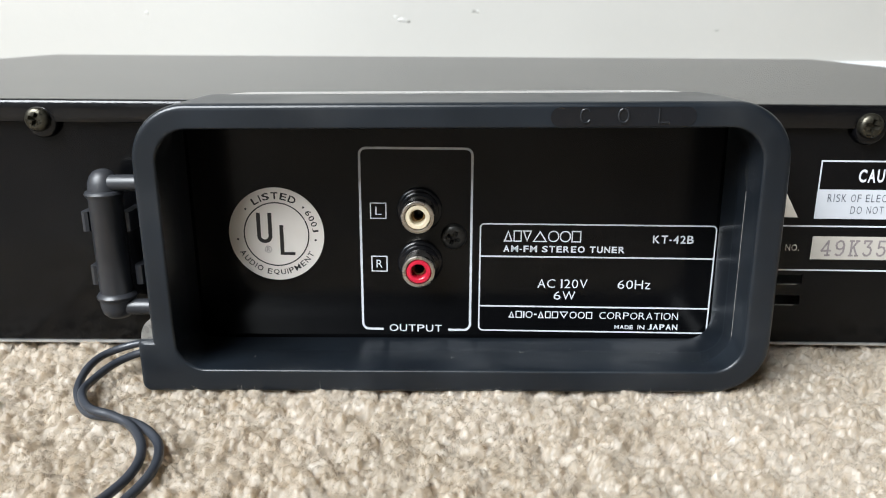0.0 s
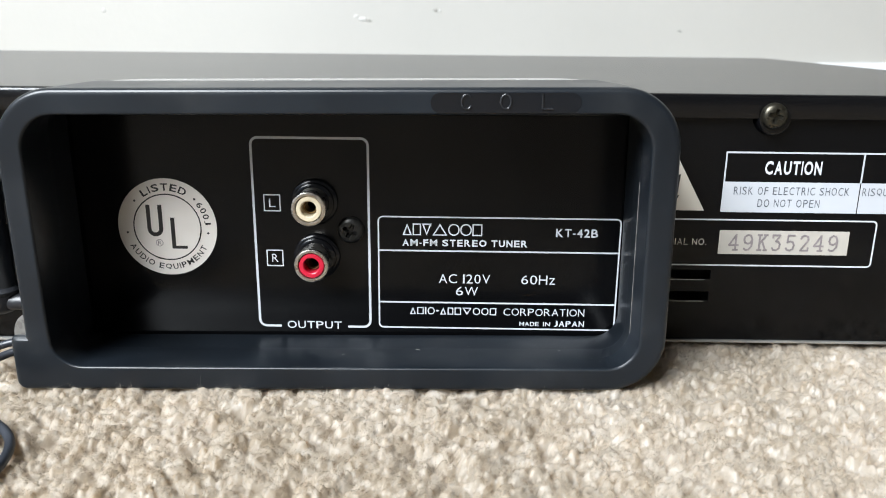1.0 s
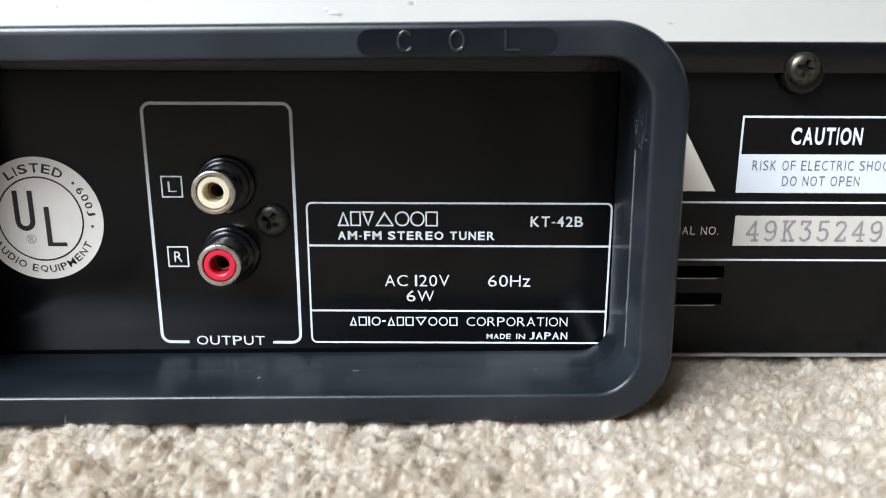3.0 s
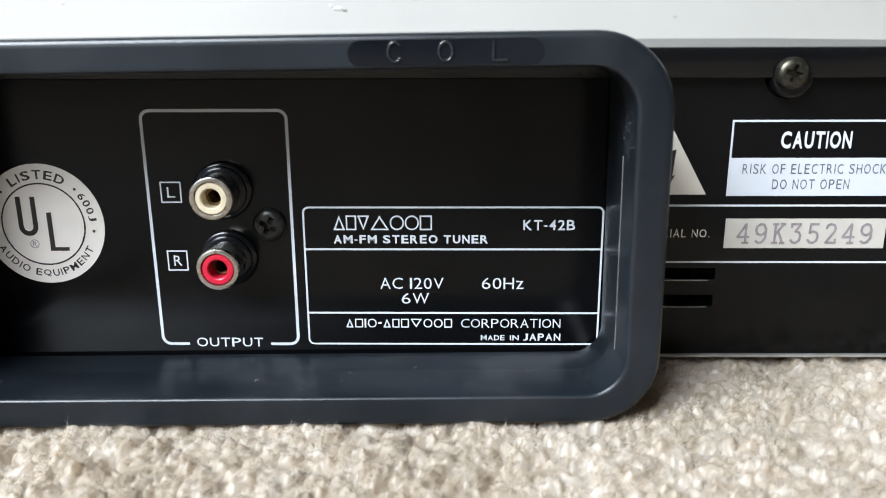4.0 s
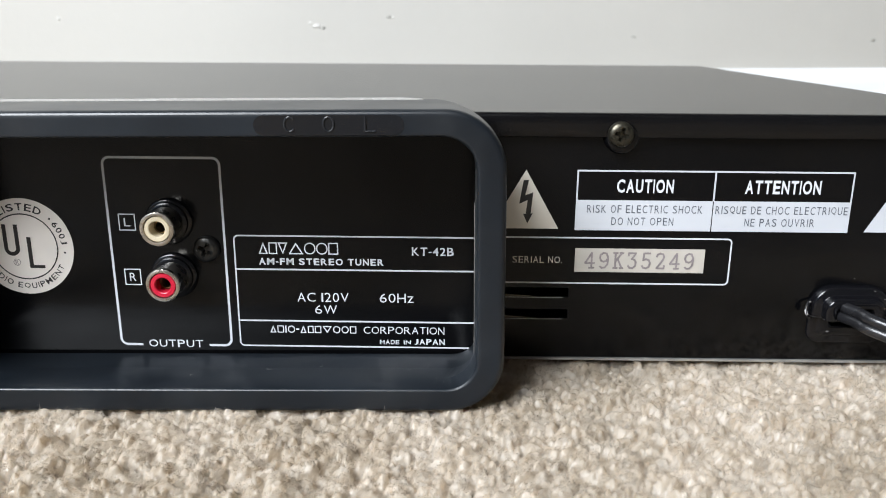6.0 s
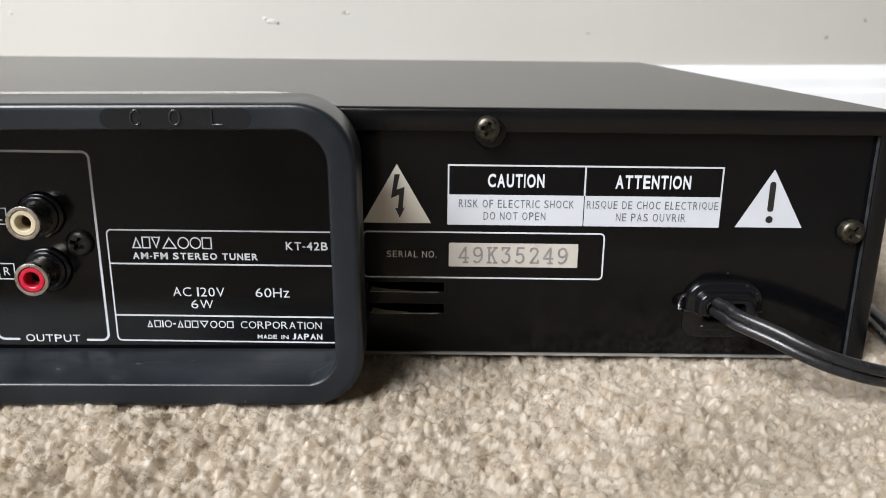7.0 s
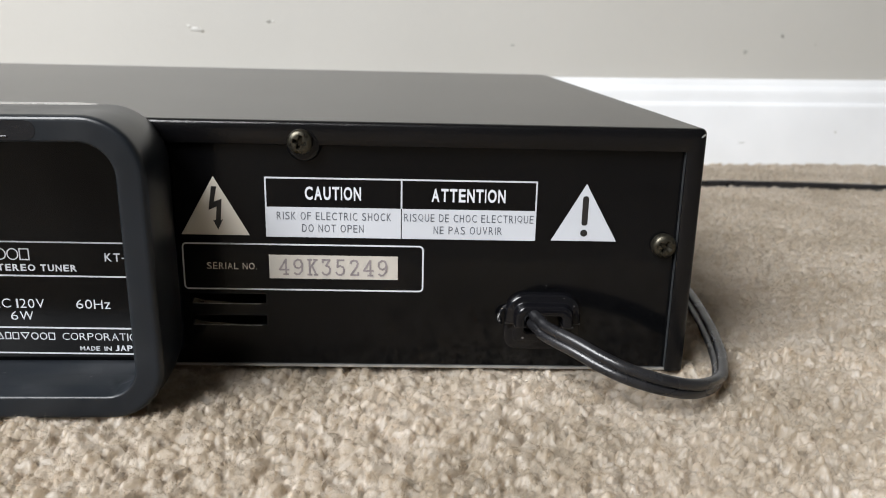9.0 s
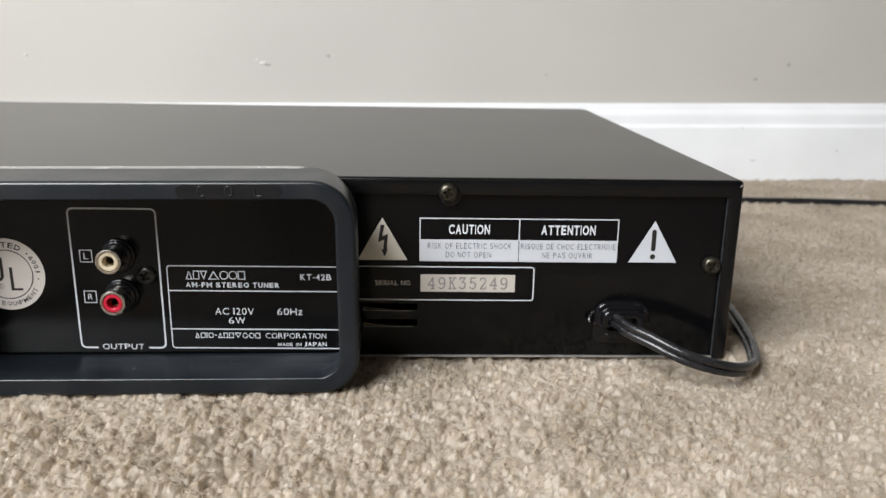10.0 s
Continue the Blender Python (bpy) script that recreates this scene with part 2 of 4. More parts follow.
def band(bm, outer, inner, y):
    """A flat printed line between two outlines of equal count."""
    loft(bm, [[(x, y, z) for x, z in outer], [(x, y, z) for x, z in inner]])


def strip(bm, x0, x1, z0, z1, y):
    flat(bm, [(x0, z0), (x1, z0), (x1, z1), (x0, z1)], y)


def glide(points, steps=8):
    """A smooth line through the points (Catmull-Rom)."""
    p = [Vector(q) for q in points]
    p = [2 * p[0] - p[1]] + p + [2 * p[-1] - p[-2]]
    out = []
    for a, b, c, d in zip(p, p[1:], p[2:], p[3:]):
        for k in range(steps):
            s = k / steps
            out.append(0.5 * (2 * b + (c - a) * s + (2 * a - 5 * b + 4 * c - d) * s * s + (3 * b - a - 3 * c + d) * s ** 3))
    return out + [p[-2]]


def sweep(bm, path, section, across):
    """Carries a cross-section along a path. across: the direction of the section's first axis at the start."""
    loops, u = [], Vector(across)
    for i, p in enumerate(path):
        way = (path[min(i + 1, len(path) - 1)] - path[max(i - 1, 0)]).normalized()
        u = (u - way * u.dot(way)).normalized()
        v = way.cross(u)
        loops.append([p + a * u + b * v for a, b in section])
    loft(bm, loops, cap=True)


def circle(r, n=14):
    return [(r * math.cos(math.tau * k / n), r * math.sin(math.tau * k / n)) for k in range(n)]


@functools.lru_cache(maxsize=None)
def glyphs(words, bold=0.0):
    """Flat letters of the built-in font as (points, faces)."""
    data = bpy.data.curves.new("letters", "FONT")
    data.body, data.resolution_u, data.offset = words, 3, bold
    ob = new("letters", data)
    me = bpy.data.meshes.new_from_object(ob.evaluated_get(bpy.context.evaluated_depsgraph_get()))
    pts, faces = [v.co.xy.copy() for v in me.vertices], [tuple(p.vertices) for p in me.polygons]
    bpy.data.objects.remove(ob)
    bpy.data.curves.remove(data)
    bpy.data.meshes.remove(me)
    return pts, faces


# ink widths of a plain grotesque, in cap heights
WIDE = dict(zip("ABCDEFGHIJKLMNOPQRSTUVWXYZ", (0.90, 0.84, 0.92, 0.88, 0.78, 0.72, 0.96, 0.84, 0.15, 0.62, 0.90, 0.70, 1.02, 0.84, 1.0, 0.82, 1.0, 0.88, 0.84, 0.82, 0.84, 0.88, 1.28, 0.88, 0.88, 0.80)))
WIDE.update({"1": 0.2, "-": 0.36, ".": 0.16, "z": 0.60})


def add_letters(bm, words, x0, x1, z0, z1, y, bold=0.0, spacing=1.0):
    """Letters set one by one to fill a box on a plane that faces -y."""
    run, pen = [], 0.0
    for c in words:
        if c == " ":
            pen += 0.46 + 0.6 * (spacing - 1)
            continue
        wide = WIDE.get(c, 0.70)
        run.append((c, pen, wide))
        pen += wide + 0.17 + 0.6 * (spacing - 1)
    total = run[-1][1] + run[-1][2]
    k, h = (x1 - x0) / total, z1 - z0
    for c, at, wide in run:
        low, high = {"-": (0.34, 0.48), ".": (0.0, 0.15), "z": (0.0, 0.73)}.get(c, (0.0, 1.0))
        pts, faces = glyphs(c, bold)
        ax, bx = min(p.x for p in pts), max(p.x for p in pts)
        az, bz = min(p.y for p in pts), max(p.y for p in pts)
        vs = [bm.verts.new((x0 + k * (at + (p.x - ax) / (bx - ax) * wide), y, z0 + h * (low + (p.y - az) / (bz - az) * (high - low)))) for p in pts]
        for f in faces:
            bm.faces.new([vs[i] for i in f])


def lettering(words, x0, x1, z0, z1, y, mat, parent, bold=0.0, spacing=1.0, name="lettering"):
    bm = bmesh.new()
    add_letters(bm, words, x0, x1, z0, z1, y, bold, spacing)
    return part(name, bm, mat, parent, smooth=0)


def arc_lettering(words, cx, cz, radius, height, middle, width, y, mat, parent, outward=True, bold=0.0):
    """Letters along a circle; middle: the angle of the word's middle; width: the usual angle of one letter, in degrees."""
    bm = bmesh.new()
    steps = [0.55 if c == " " else WIDE.get(c, 0.7) + 0.24 for c in words]
    unit = width * len(words) / sum(steps)
    for k, c in enumerate(words):
        if c == " ":
            continue
        a = radians(middle + (sum(steps) / 2 - sum(steps[:k]) - steps[k] / 2) * unit * (1 if outward else -1))
        pts, faces = glyphs(c, bold)
        ax, bx = min(p.x for p in pts), max(p.x for p in pts)
        az, bz = min(p.y for p in pts), max(p.y for p in pts)
        s = height / (bz - az)
        out = Vector((math.cos(a), math.sin(a))) * (1 if outward else -1)
        side = Vector((out.y, -out.x))
        mid = Vector((cx, cz)) + Vector((math.cos(a), math.sin(a))) * radius
        vs = []
        for p in pts:
            q = mid + side * (p.x - (ax + bx) / 2) * radius * radians(unit) * WIDE.get(c, 0.7) / (bx - ax) + out * (p.y - (az + bz) / 2) * s
            vs.append(bm.verts.new((q.x, y, q.y)))
        for f in faces:
            bm.faces.new([vs[i] for i in f])
    return part("lettering", bm, mat, parent, smooth=0)


def plain_shape(bm, x0, x1, z0, z1, w, kind):
    """A plain printed outline in the size of one piece of a maker's mark: 0 a square, 1 a ring, 2 a triangle, 3 a triangle on its tip."""
    if kind == 1:
        r = min(x1 - x0, z1 - z0) / 2
        band(bm, rounded(x0, x1, z0, z1, [r * 0.98] * 4, 5), inset(x0, x1, z0, z1, [r * 0.98] * 4, w, 5, w), Y1)
    elif kind == 0:
        band(bm, [(x0, z0), (x1, z0), (x1, z1), (x0, z1)], [(x0 + w, z0 + w), (x1 - w, z0 + w), (x1 - w, z1 - w), (x0 + w, z1 - w)], Y1)
    else:
        a, b = (z0, z1) if kind == 2 else (z1, z0)
        s, c = (1 if kind == 2 else -1) * w, (x0 + x1) / 2
        band(bm, [(x0, a), (x1, a), (c, b)], [(x0 + 1.7 * w, a + s), (x1 - 1.7 * w, a + s), (c, b - 2.1 * s)], Y1)


# ---- the room ----
wall_back = None
SLOPE, ROLL = -0.0287, 0.0118


def carpet_z(x, y):
    """Height of the pile's top, in millimetres; the tuner stands a little askew on it."""
    return -3.3 + SLOPE * y + ROLL * x


def setting(name, bm, mat, label, category, smooth=0):
    return tagged(part(name, bm, mat, None, smooth=smooth), label, category, kind="structure")


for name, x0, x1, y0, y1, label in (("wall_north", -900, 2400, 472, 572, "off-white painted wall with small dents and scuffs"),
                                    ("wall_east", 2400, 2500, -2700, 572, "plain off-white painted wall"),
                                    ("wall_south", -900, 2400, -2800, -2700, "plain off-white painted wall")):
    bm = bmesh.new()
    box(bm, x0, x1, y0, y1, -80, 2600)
    built = setting(name, bm, WALL if name == "wall_north" else FILL_WHITE, label, "wall")
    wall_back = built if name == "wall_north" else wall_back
W0, W1, S0, S1 = -1700, -120, 300, 1600
bm = bmesh.new()
for y0, y1, z0, z1 in ((-2800, W0, -80, 2600), (W1, 572, -80, 2600), (W0, W1, -80, S0), (W0, W1, S1, 2600)):
    box(bm, -1000, -900, y0, y1, z0, z1)
setting("wall_west", bm, FILL_WHITE, "off-white painted wall with a window opening", "wall")
bm = bmesh.new()
box(bm, -1000, 2500, -2800, 572, 2600, 2680)
setting("ceiling", bm, FILL_WHITE, "plain white ceiling", "ceiling")
bm = bmesh.new()
for y0, y1, z0, z1 in ((W0, W0 + 50, S0, S1), (W1 - 50, W1, S0, S1), (W0 + 50, W1 - 50, S0, S0 + 50), (W0 + 50, W1 - 50, S1 - 50, S1)):
    box(bm, -980, -920, y0, y1, z0, z1)
setting("window_1", bm, TRIM, "white painted window frame", "window")

# baseboard with a moulded top
bm = bmesh.new()
prof = [(472, -66), (458.5, -66), (458.0, 29.6), (458.4, 31.0), (459.6, 32.2), (461.8, 33.2), (462.2, 36.0), (462.0, 40.0), (463.0, 42.8), (465.6, 45.0),
        (467.6, 46.6), (468.3, 49.8), (469.4, 51.6), (471.9, 52.2)]
loft(bm, [[(x, y, z + 1.6 + ROLL * x) for y, z in prof] for x in (-895, 2390)], cap=True)
baseboard = setting("baseboard", bm, TRIM, "white gloss baseboard with a moulded top edge", "baseboard", 30)


def blot(name, x, y, z, w, h, d, mat, parent, seed):
    """An uneven low patch of chipped paint or dirt on an upright face."""
    rng = random.Random(seed)
    bm = bmesh.new()
    outer = [(x + w * (0.7 + 0.5 * rng.random()) * math.cos(math.tau * k / 14), z + h * (0.7 + 0.5 * rng.random()) * math.sin(math.tau * k / 14)) for k in range(14)]
    mid = [(x + (a - x) * 0.55, z + (b - z) * 0.55) for a, b in outer]
    loft(bm, [[(a, y + 0.05, b) for a, b in outer], [(a, y - d * (0.6 + 0.6 * rng.random()), b) for a, b in mid]], cap=True)
    return part(name, bm, mat, parent)


for k, (x, z, w, h, d, m) in enumerate((
        (-48.5, 89.3, 4.5, 1.8, 1.2, DENT), (-54, 91.6, 2.2, 1.2, 0.7, DENT), (-43.5, 88.2, 2.0, 1.4, 0.9, SCUFF), (11.8, 96.8, 2.6, 1.5, 0.5, SCUFF),
        (15.0, 96.4, 1.2, 1.4, 0.8, DENT), (-265, 94.2, 2.0, 2.0, 0.6, DENT), (411, 80.8, 2.0, 1.8, 0.4, SCUFF), (441, 94.5, 1.6, 2.2, 0.3, SCUFF),
        (214, 82, 2.2, 0.9, 0.3, SCUFF), (470, 88, 1.2, 1.0, 0.3, SCUFF))):
    blot("paint_chip" if m is DENT else "scuff", x, 472, z, w, h, d, m, wall_back, 40 + k)
for k, (x, z, w, h) in enumerate(((449, 34.9, 2.2, 1.6), (491, 16.5, 1.4, 1.6), (427, 33.5, 2.8, 0.6), (418, 33.0, 3.2, 0.5), (399, 36, 2.0, 0.7), (470, 28, 1.2, 0.6), (412, 6, 4, 0.5))):
    blot("scuff", x, 458.2, z, w, h, 0.15, SCUFF, baseboard, 70 + k)


# ---- the tuner ----
tuner = thing("stereo_tuner", 0, 140, -2, "black metal stereo tuner seen from its back, standing on the carpet", "tuner")
X, XL, TOP, DEEP = 215.6, 252.0, 66.95, 283.0


def arch(dx, dz, r, y, n=6):
    """An open arch outline of the cover, inset at its sides and top."""
    z, turn = TOP - dz, [(1 - math.cos(radians(90 * k / n)), math.sin(radians(90 * k / n)) - 1) for k in range(n + 1)]
    pts = [(dx - XL, -4.4)] + [(dx - XL + r * a, z + r * b) for a, b in turn]
    pts += [(X - dx - r * a, z + r * b) for a, b in reversed(turn)] + [(X - dx, -0.4)]
    return [(a, y, b) for a, b in pts]


bm = bmesh.new()
loft(bm, [arch(1.0, 1.0, 0.5, DEEP), arch(0, 0, 1.5, DEEP), arch(0, 0, 1.5, -0.9)], closed=False)
cover = part("cover", bm, COVER, tuner, "black vinyl-painted steel cover", 50)
bm = bmesh.new()
loft(bm, [arch(0, 0, 1.5, -0.9), arch(0.12, 0.12, 1.5, -1.5), arch(0.5, 0.5, 1.3, -2.0),
          arch(1.1, 1.1, 1.0, -2.2), arch(4.6, 5.9, 0.6, -2.2), arch(4.9, 6.2, 0.5, -1.9), arch(4.9, 6.2, 0.5, -0.9), arch(1.0, 1.0, 0.5, -0.9)],
     closed=False)
part("rear_lip", bm, COVER_GRAIN, cover, "folded rear lip with grained paint", 50)
for x in (-110.2, 110.9):
    bm = bmesh.new()
    lathe(bm, [(4.5, -0.9), (4.4, -1.5), (4.15, -2.0), (3.8, -2.25), (3.4, -2.32)], x + 0.5, 0, 60.9, seg=32)
    part("screw_tab", bm, COVER_GRAIN, cover)
bm = bmesh.new()
loft(bm, [[(X - 0.4, -2.25, TOP - 1.6), (X - 1.5, -2.3, TOP - 2.4), (X - 1.7, -2.25, TOP - 2.1), (X - 0.8, -2.22, TOP - 1.25)]], cap=False)
bm.faces.new(bm.verts)
part("worn_corner", bm, STEEL, cover, "bare scratched corner")

bm = bmesh.new()
box(bm, X - 4.98, X - 4.89, -1.5, -0.2, 0.4, TOP - 6.4)
part("lip_edge", bm, EDGE, cover, "bare metal edge of the folded lip")

# back panel with two vent slots
bm = bmesh.new()
xs, zs = (-247.6, 79.5, 100.0, 211.2), (-1.0, 10.6, 13.5, 16.8, 19.7, 65.5)
grid = [[bm.verts.new((x, 0, z if j else low)) for j, z in enumerate(zs)] for x, low in zip(xs, (-4.6, -0.7, -0.5, -0.2))]
faces = []
for i in range(3):
    for j in range(5):
        if not (i == 1 and j in (1, 3)):
            faces.append(bm.faces.new((grid[i][j], grid[i + 1][j], grid[i + 1][j + 1], grid[i][j + 1])))
made = bmesh.ops.extrude_face_region(bm, geom=faces)
bmesh.ops.translate(bm, vec=(0, 0.9, 0), verts=[g for g in made["geom"] if isinstance(g, bmesh.types.BMVert)])
panel = part("rear_panel", bm, PANEL, tuner, "glossy black painted back panel with silver printing", 30)
for z in (10.6, 16.8):
    bm = bmesh.new()
    box(bm, 79.9, 98.6, -0.06, 0.4, z - 0.02, z + 0.1)
    part("slot_edge", bm, STEEL, panel)
    bm = bmesh.new()
    loft(bm, [[(80.0, y, z + 0.1), (91.5, y, z + 0.1), (89.0, y, z + 0.45), (84.0, y, z + 0.75), (80.4, y, z + 1.5)] for y in (0.35, 0.75)], cap=True)
    part("slot_lip", bm, SCREW, panel, "bent bare-edged lip of the vent slot")
bm = bmesh.new()
foot_line = ((-249, -4.6), (-100, -3.2), (80, -0.6), (212.5, -0.2))
loft(bm, [[(x, -0.7, z - 0.6), (x, -0.7, z), (x, 282, z), (x, 282, z - 0.6)] for x, z in foot_line], cap=True)
part("bottom_plate", bm, STEEL, tuner, "grey steel bottom plate edge")
bm = bmesh.new()
box(bm, -250.4, 214, 283.2, 290.5, -1, 66.7, 1.0, 2)
part("front_fascia", bm, GREY_PLASTIC, tuner)
for x in (-206, 170):
    for y in (60, 235):
        bm = bmesh.new()
        lathe(bm, [(9, -0.6), (9, carpet_z(x, y) - 3.5)], x, y, 0, axis="z", seg=20)
        part("foot", bm, RUBBER, tuner)


def screw_mesh(name, mat, r=3.3, h=2.1):
    """A pan-head screw with a cross recess, facing -y, its seat at the origin."""
    bm = bmesh.new()
    seg = 40
    rows = lathe(bm, [(r, 0.6), (r, -0.4 * h), (r * 0.97, -0.6 * h), (r * 0.86, -0.83 * h), (r * 0.68, -0.96 * h), (r * 0.6, -h)], 0, 0, 0, seg=seg, cap=False)
    a, b, cross = 0.48, 1.85, []
    for k in range(4):
        c, s = math.cos(k * math.pi / 2), math.sin(k * math.pi / 2)
        for u, v in ((b, -a), (b, a), (a * 1.2, a * 1.2)):
            cross.append((u * c - v * s, u * s + v * c))
    scale = r / 3.3
    top = [bm.verts.new((u * scale, -h, v * scale)) for u, v in cross]
    low = [bm.verts.new((u * scale * 0.55, -h + 1.4, v * scale * 0.55)) for u, v in cross]
    edges = []
    for i in range(12):
        j = (i + 1) % 12
        bm.faces.new((top[i], top[j], low[j], low[i]))
        edges.append(bm.edges.get((top[i], top[j])))
    bm.faces.new(low)
    edges += [bm.edges.get((rows[-1][i], rows[-1][(i + 1) % seg])) for i in range(seg)]
    bmesh.ops.triangle_fill(bm, edges=edges, use_beauty=True)
    return mesh_of(name, bm, mat, 35)


bronze, black = screw_mesh("bronze_screw", SCREW), screw_mesh("black_screw", SCREW_BLACK, 3.6, 1.7)
for x, y, z, me, turn, label in ((-110.2, -2.2, 61.6, bronze, 20, "bronzed cross-head screw"), (110.8, -2.2, 61.7, bronze, 14, "bronzed cross-head screw"),
                                 (207.3, -0.6, 35.4, bronze, 30, "bronzed cross-head screw"), (2.0, 0.0, 29.6, black, 25, "black cross-head screw")):
    ob = link_part("screw", me, tuner, label)
    ob.matrix_basis = pose(x * MM, y * MM, z * MM, 0, turn, 0)

# output jacks
for z, mat, label, px in ((37.2, CREAM, "output jack with a cream insulator", -7.6), (22.0, RED, "output jack with a red insulator", -7.4)):
    bm = bmesh.new()
    lathe(bm, [(6.3, 0.5), (6.3, -0.7), (6.0, -1.0), (5.4, -1.1), (5.3, -1.9), (4.7, -2.2)], px, 0, z, seg=48)
    jack = part("output_jack", bm, GLOSS_PLASTIC, tuner, label)
    bm = bmesh.new()
    lathe(bm, [(4.3, -2.0), (4.3, -7.9), (4.55, -8.3), (4.58, -8.9), (4.4, -9.3), (3.9, -9.5), (3.55, -9.4), (3.42, -9.0), (3.4, -8.4)], px, 0, z, seg=48, cap=False)
    part("barrel", bm, NICKEL, jack, "satin nickel barrel")
    bm = bmesh.new()
    lathe(bm, [(3.36, -8.2), (3.33, -9.0), (3.2, -9.2), (2.3, -9.25), (2.05, -9.05), (1.9, -0.6), (0.2, -0.5)], px, 0, z, seg=40, cap=False)
    part("insulator", bm, mat, jack)
    bm = bmesh.new()
    lathe(bm, [(1.85, -0.7), (1.85, -6.2), (1.45, -6.3), (1.4, -0.8), (0.1, -0.75)], px, 0, z, seg=24, cap=False)
    part("contact", bm, DARK, jack)

# printing on the panel
Y1, Y2 = -0.06, -0.12
bm = bmesh.new()
w = 0.65
o, i_ = rounded(-24.4, 7.2, 1.25, 54.6, [2.2] * 4, 6), inset(-24.4, 7.2, 1.25, 54.6, [2.2] * 4, w, 6)
n = len(o)
# the line leaves a gap for the word at the bottom
for k in range(n):
    j = (k + 1) % n
    if k == 6:
        continue
    bm.faces.new([bm.verts.new((p[0], Y1, p[1])) for p in (o[k], o[j], i_[j], i_[k])])
strip(bm, o[6][0], -18.1, 1.25, 1.25 + w, Y1)
strip(bm, 0.6, o[7][0], 1.25, 1.25 + w, Y1)
bmesh.ops.remove_doubles(bm, verts=bm.verts, dist=0.001)
part("output_outline", bm, INK, panel, smooth=0)
lettering("OUTPUT", -16.4, -1.2, 0.9, 3.05, Y1, INK, panel, 0.002)
for word, z0 in (("L", 34.4), ("R", 19.0)):
    bm = bmesh.new()
    x0 = -21.4 if word == "L" else -21.3
    band(bm, rounded(x0, x0 + 4.6, z0, z0 + 4.7, [0.1] * 4, 1), inset(x0, x0 + 4.6, z0, z0 + 4.7, [0.1] * 4, 0.32, 1, 0.05), Y1)
    part("channel_box", bm, INK, panel, smooth=0)
    lettering(word, x0 + 1.45, x0 + 3.2, z0 + 1.2, z0 + 3.5, Y1, INK, panel)

bm = bmesh.new()
L0, L1, B0, B1 = 9.2, 74.9, 1.45, 33.6
band(bm, rounded(L0, L1, B0, B1, [1.4] * 4, 5), inset(L0, L1, B0, B1, [1.4] * 4, 0.42, 5), Y1)
strip(bm, L0 + 0.42, L1 - 0.42, 23.75, 24.2, Y1)
strip(bm, L0 + 0.42, L1 - 0.42, 8.9, 9.35, Y1)
part("rating_outline", bm, INK, panel, smooth=0)
bm = bmesh.new()
x = 15.9
for wide, ring in ((2.6, 2), (2.3, 0), (2.7, 3), (4.1, 2), (3.1, 1), (3.1, 1), (2.7, 0)):
    plain_shape(bm, x, x + wide, 28.3, 31.6, 0.34, ring)
    x += wide + 0.17
part("maker_mark", bm, INK, panel, smooth=0)["kind"] = "stuff"
lettering("AM-FM STEREO TUNER", 15.9, 49.8, 25.3, 27.2, Y1, INK, panel, 0.03, 1.05)
lettering("KT-42B", 57.4, 68.7, 28.3, 30.6, Y1, INK, panel, 0.016, 1.0)
lettering("AC 120V", 25.9, 40.0, 14.8, 17.4, Y1, INK, panel, -0.004)
lettering("60Hz", 48.5, 57.8, 14.8, 17.4, Y1, INK, panel, -0.004)
lettering("6W", 30.6, 36.7, 11.3, 13.8, Y1, INK, panel, -0.004)
bm = bmesh.new()
x = 17.9
for wide in (1.7, 1.8, 0.4, 2.0, 0.8, 1.75, 1.6, 1.8, 2.6, 2.0, 2.0, 1.8):
    if wide < 1:
        strip(bm, x, x + wide, 6.5 if wide > 0.5 else 5.6, 6.9 if wide > 0.5 else 7.7, Y1)
    else:
        plain_shape(bm, x, x + wide, 5.6, 7.7, 0.27, {2.0: 1, 1.7: 2, 1.75: 2, 1.6: 0, 1.8: 0}.get(wide, 3))
    x += wide + 0.34
part("maker_mark", bm, INK, panel, smooth=0)["kind"] = "stuff"
lettering("CORPORATION", 43.9, 66.3, 5.6, 7.7, Y1, INK, panel, -0.007)
lettering("MADE", 48.4, 53.8, 2.55, 3.8, Y1, INK, panel, 0.015)
lettering("IN", 55.0, 57.0, 2.55, 3.8, Y1, INK, panel, 0.015)
lettering("JAPAN", 58.0, 66.4, 2.5, 4.2, Y1, INK, panel, 0.02)

# round approval sticker
CX, CZ, R = -47.9, 29.6, 13.45
bm = bmesh.new()
lathe(bm, [(R, 0.0), (R, -0.05), (R - 0.15, -0.09)], CX, 0, CZ, seg=72)
seal = part("approval_sticker", bm, FOIL, panel, "round satin silver approval sticker")
YS = -0.14
bm = bmesh.new()
lathe(bm, [(9.3, YS), (8.95, YS)], CX, 0, CZ, seg=64, cap=False)
part("ring", bm, INK_BLACK, seal, smooth=0)
bm = bmesh.new()
x0, x1, zt, zb = CX - 5.5, CX - 1.2, CZ + 6.2, CZ - 2.6
rr = (x1 - x0) / 2
strip(bm, x0, x0 + 1.1, zb + rr, zt, YS)
strip(bm, x1 - 1.1, x1, zb + rr, zt, YS)
arc = [radians(180 + 180 * k / 12) for k in range(13)]
c0 = (x0 + x1) / 2
loft(bm, [[(c0 + rr * math.cos(a), YS, zb + rr + rr * math.sin(a)) for a in arc], [(c0 + (rr - 1.1) * math.cos(a), YS, zb + rr + (rr - 1.1) * math.sin(a)) for a in arc]], closed=False)
part("mark_curve", bm, INK_BLACK, seal, smooth=0)
bm = bmesh.new()
strip(bm, CX + 0.9, CX + 2.0, CZ - 6.0, CZ + 2.7, YS)
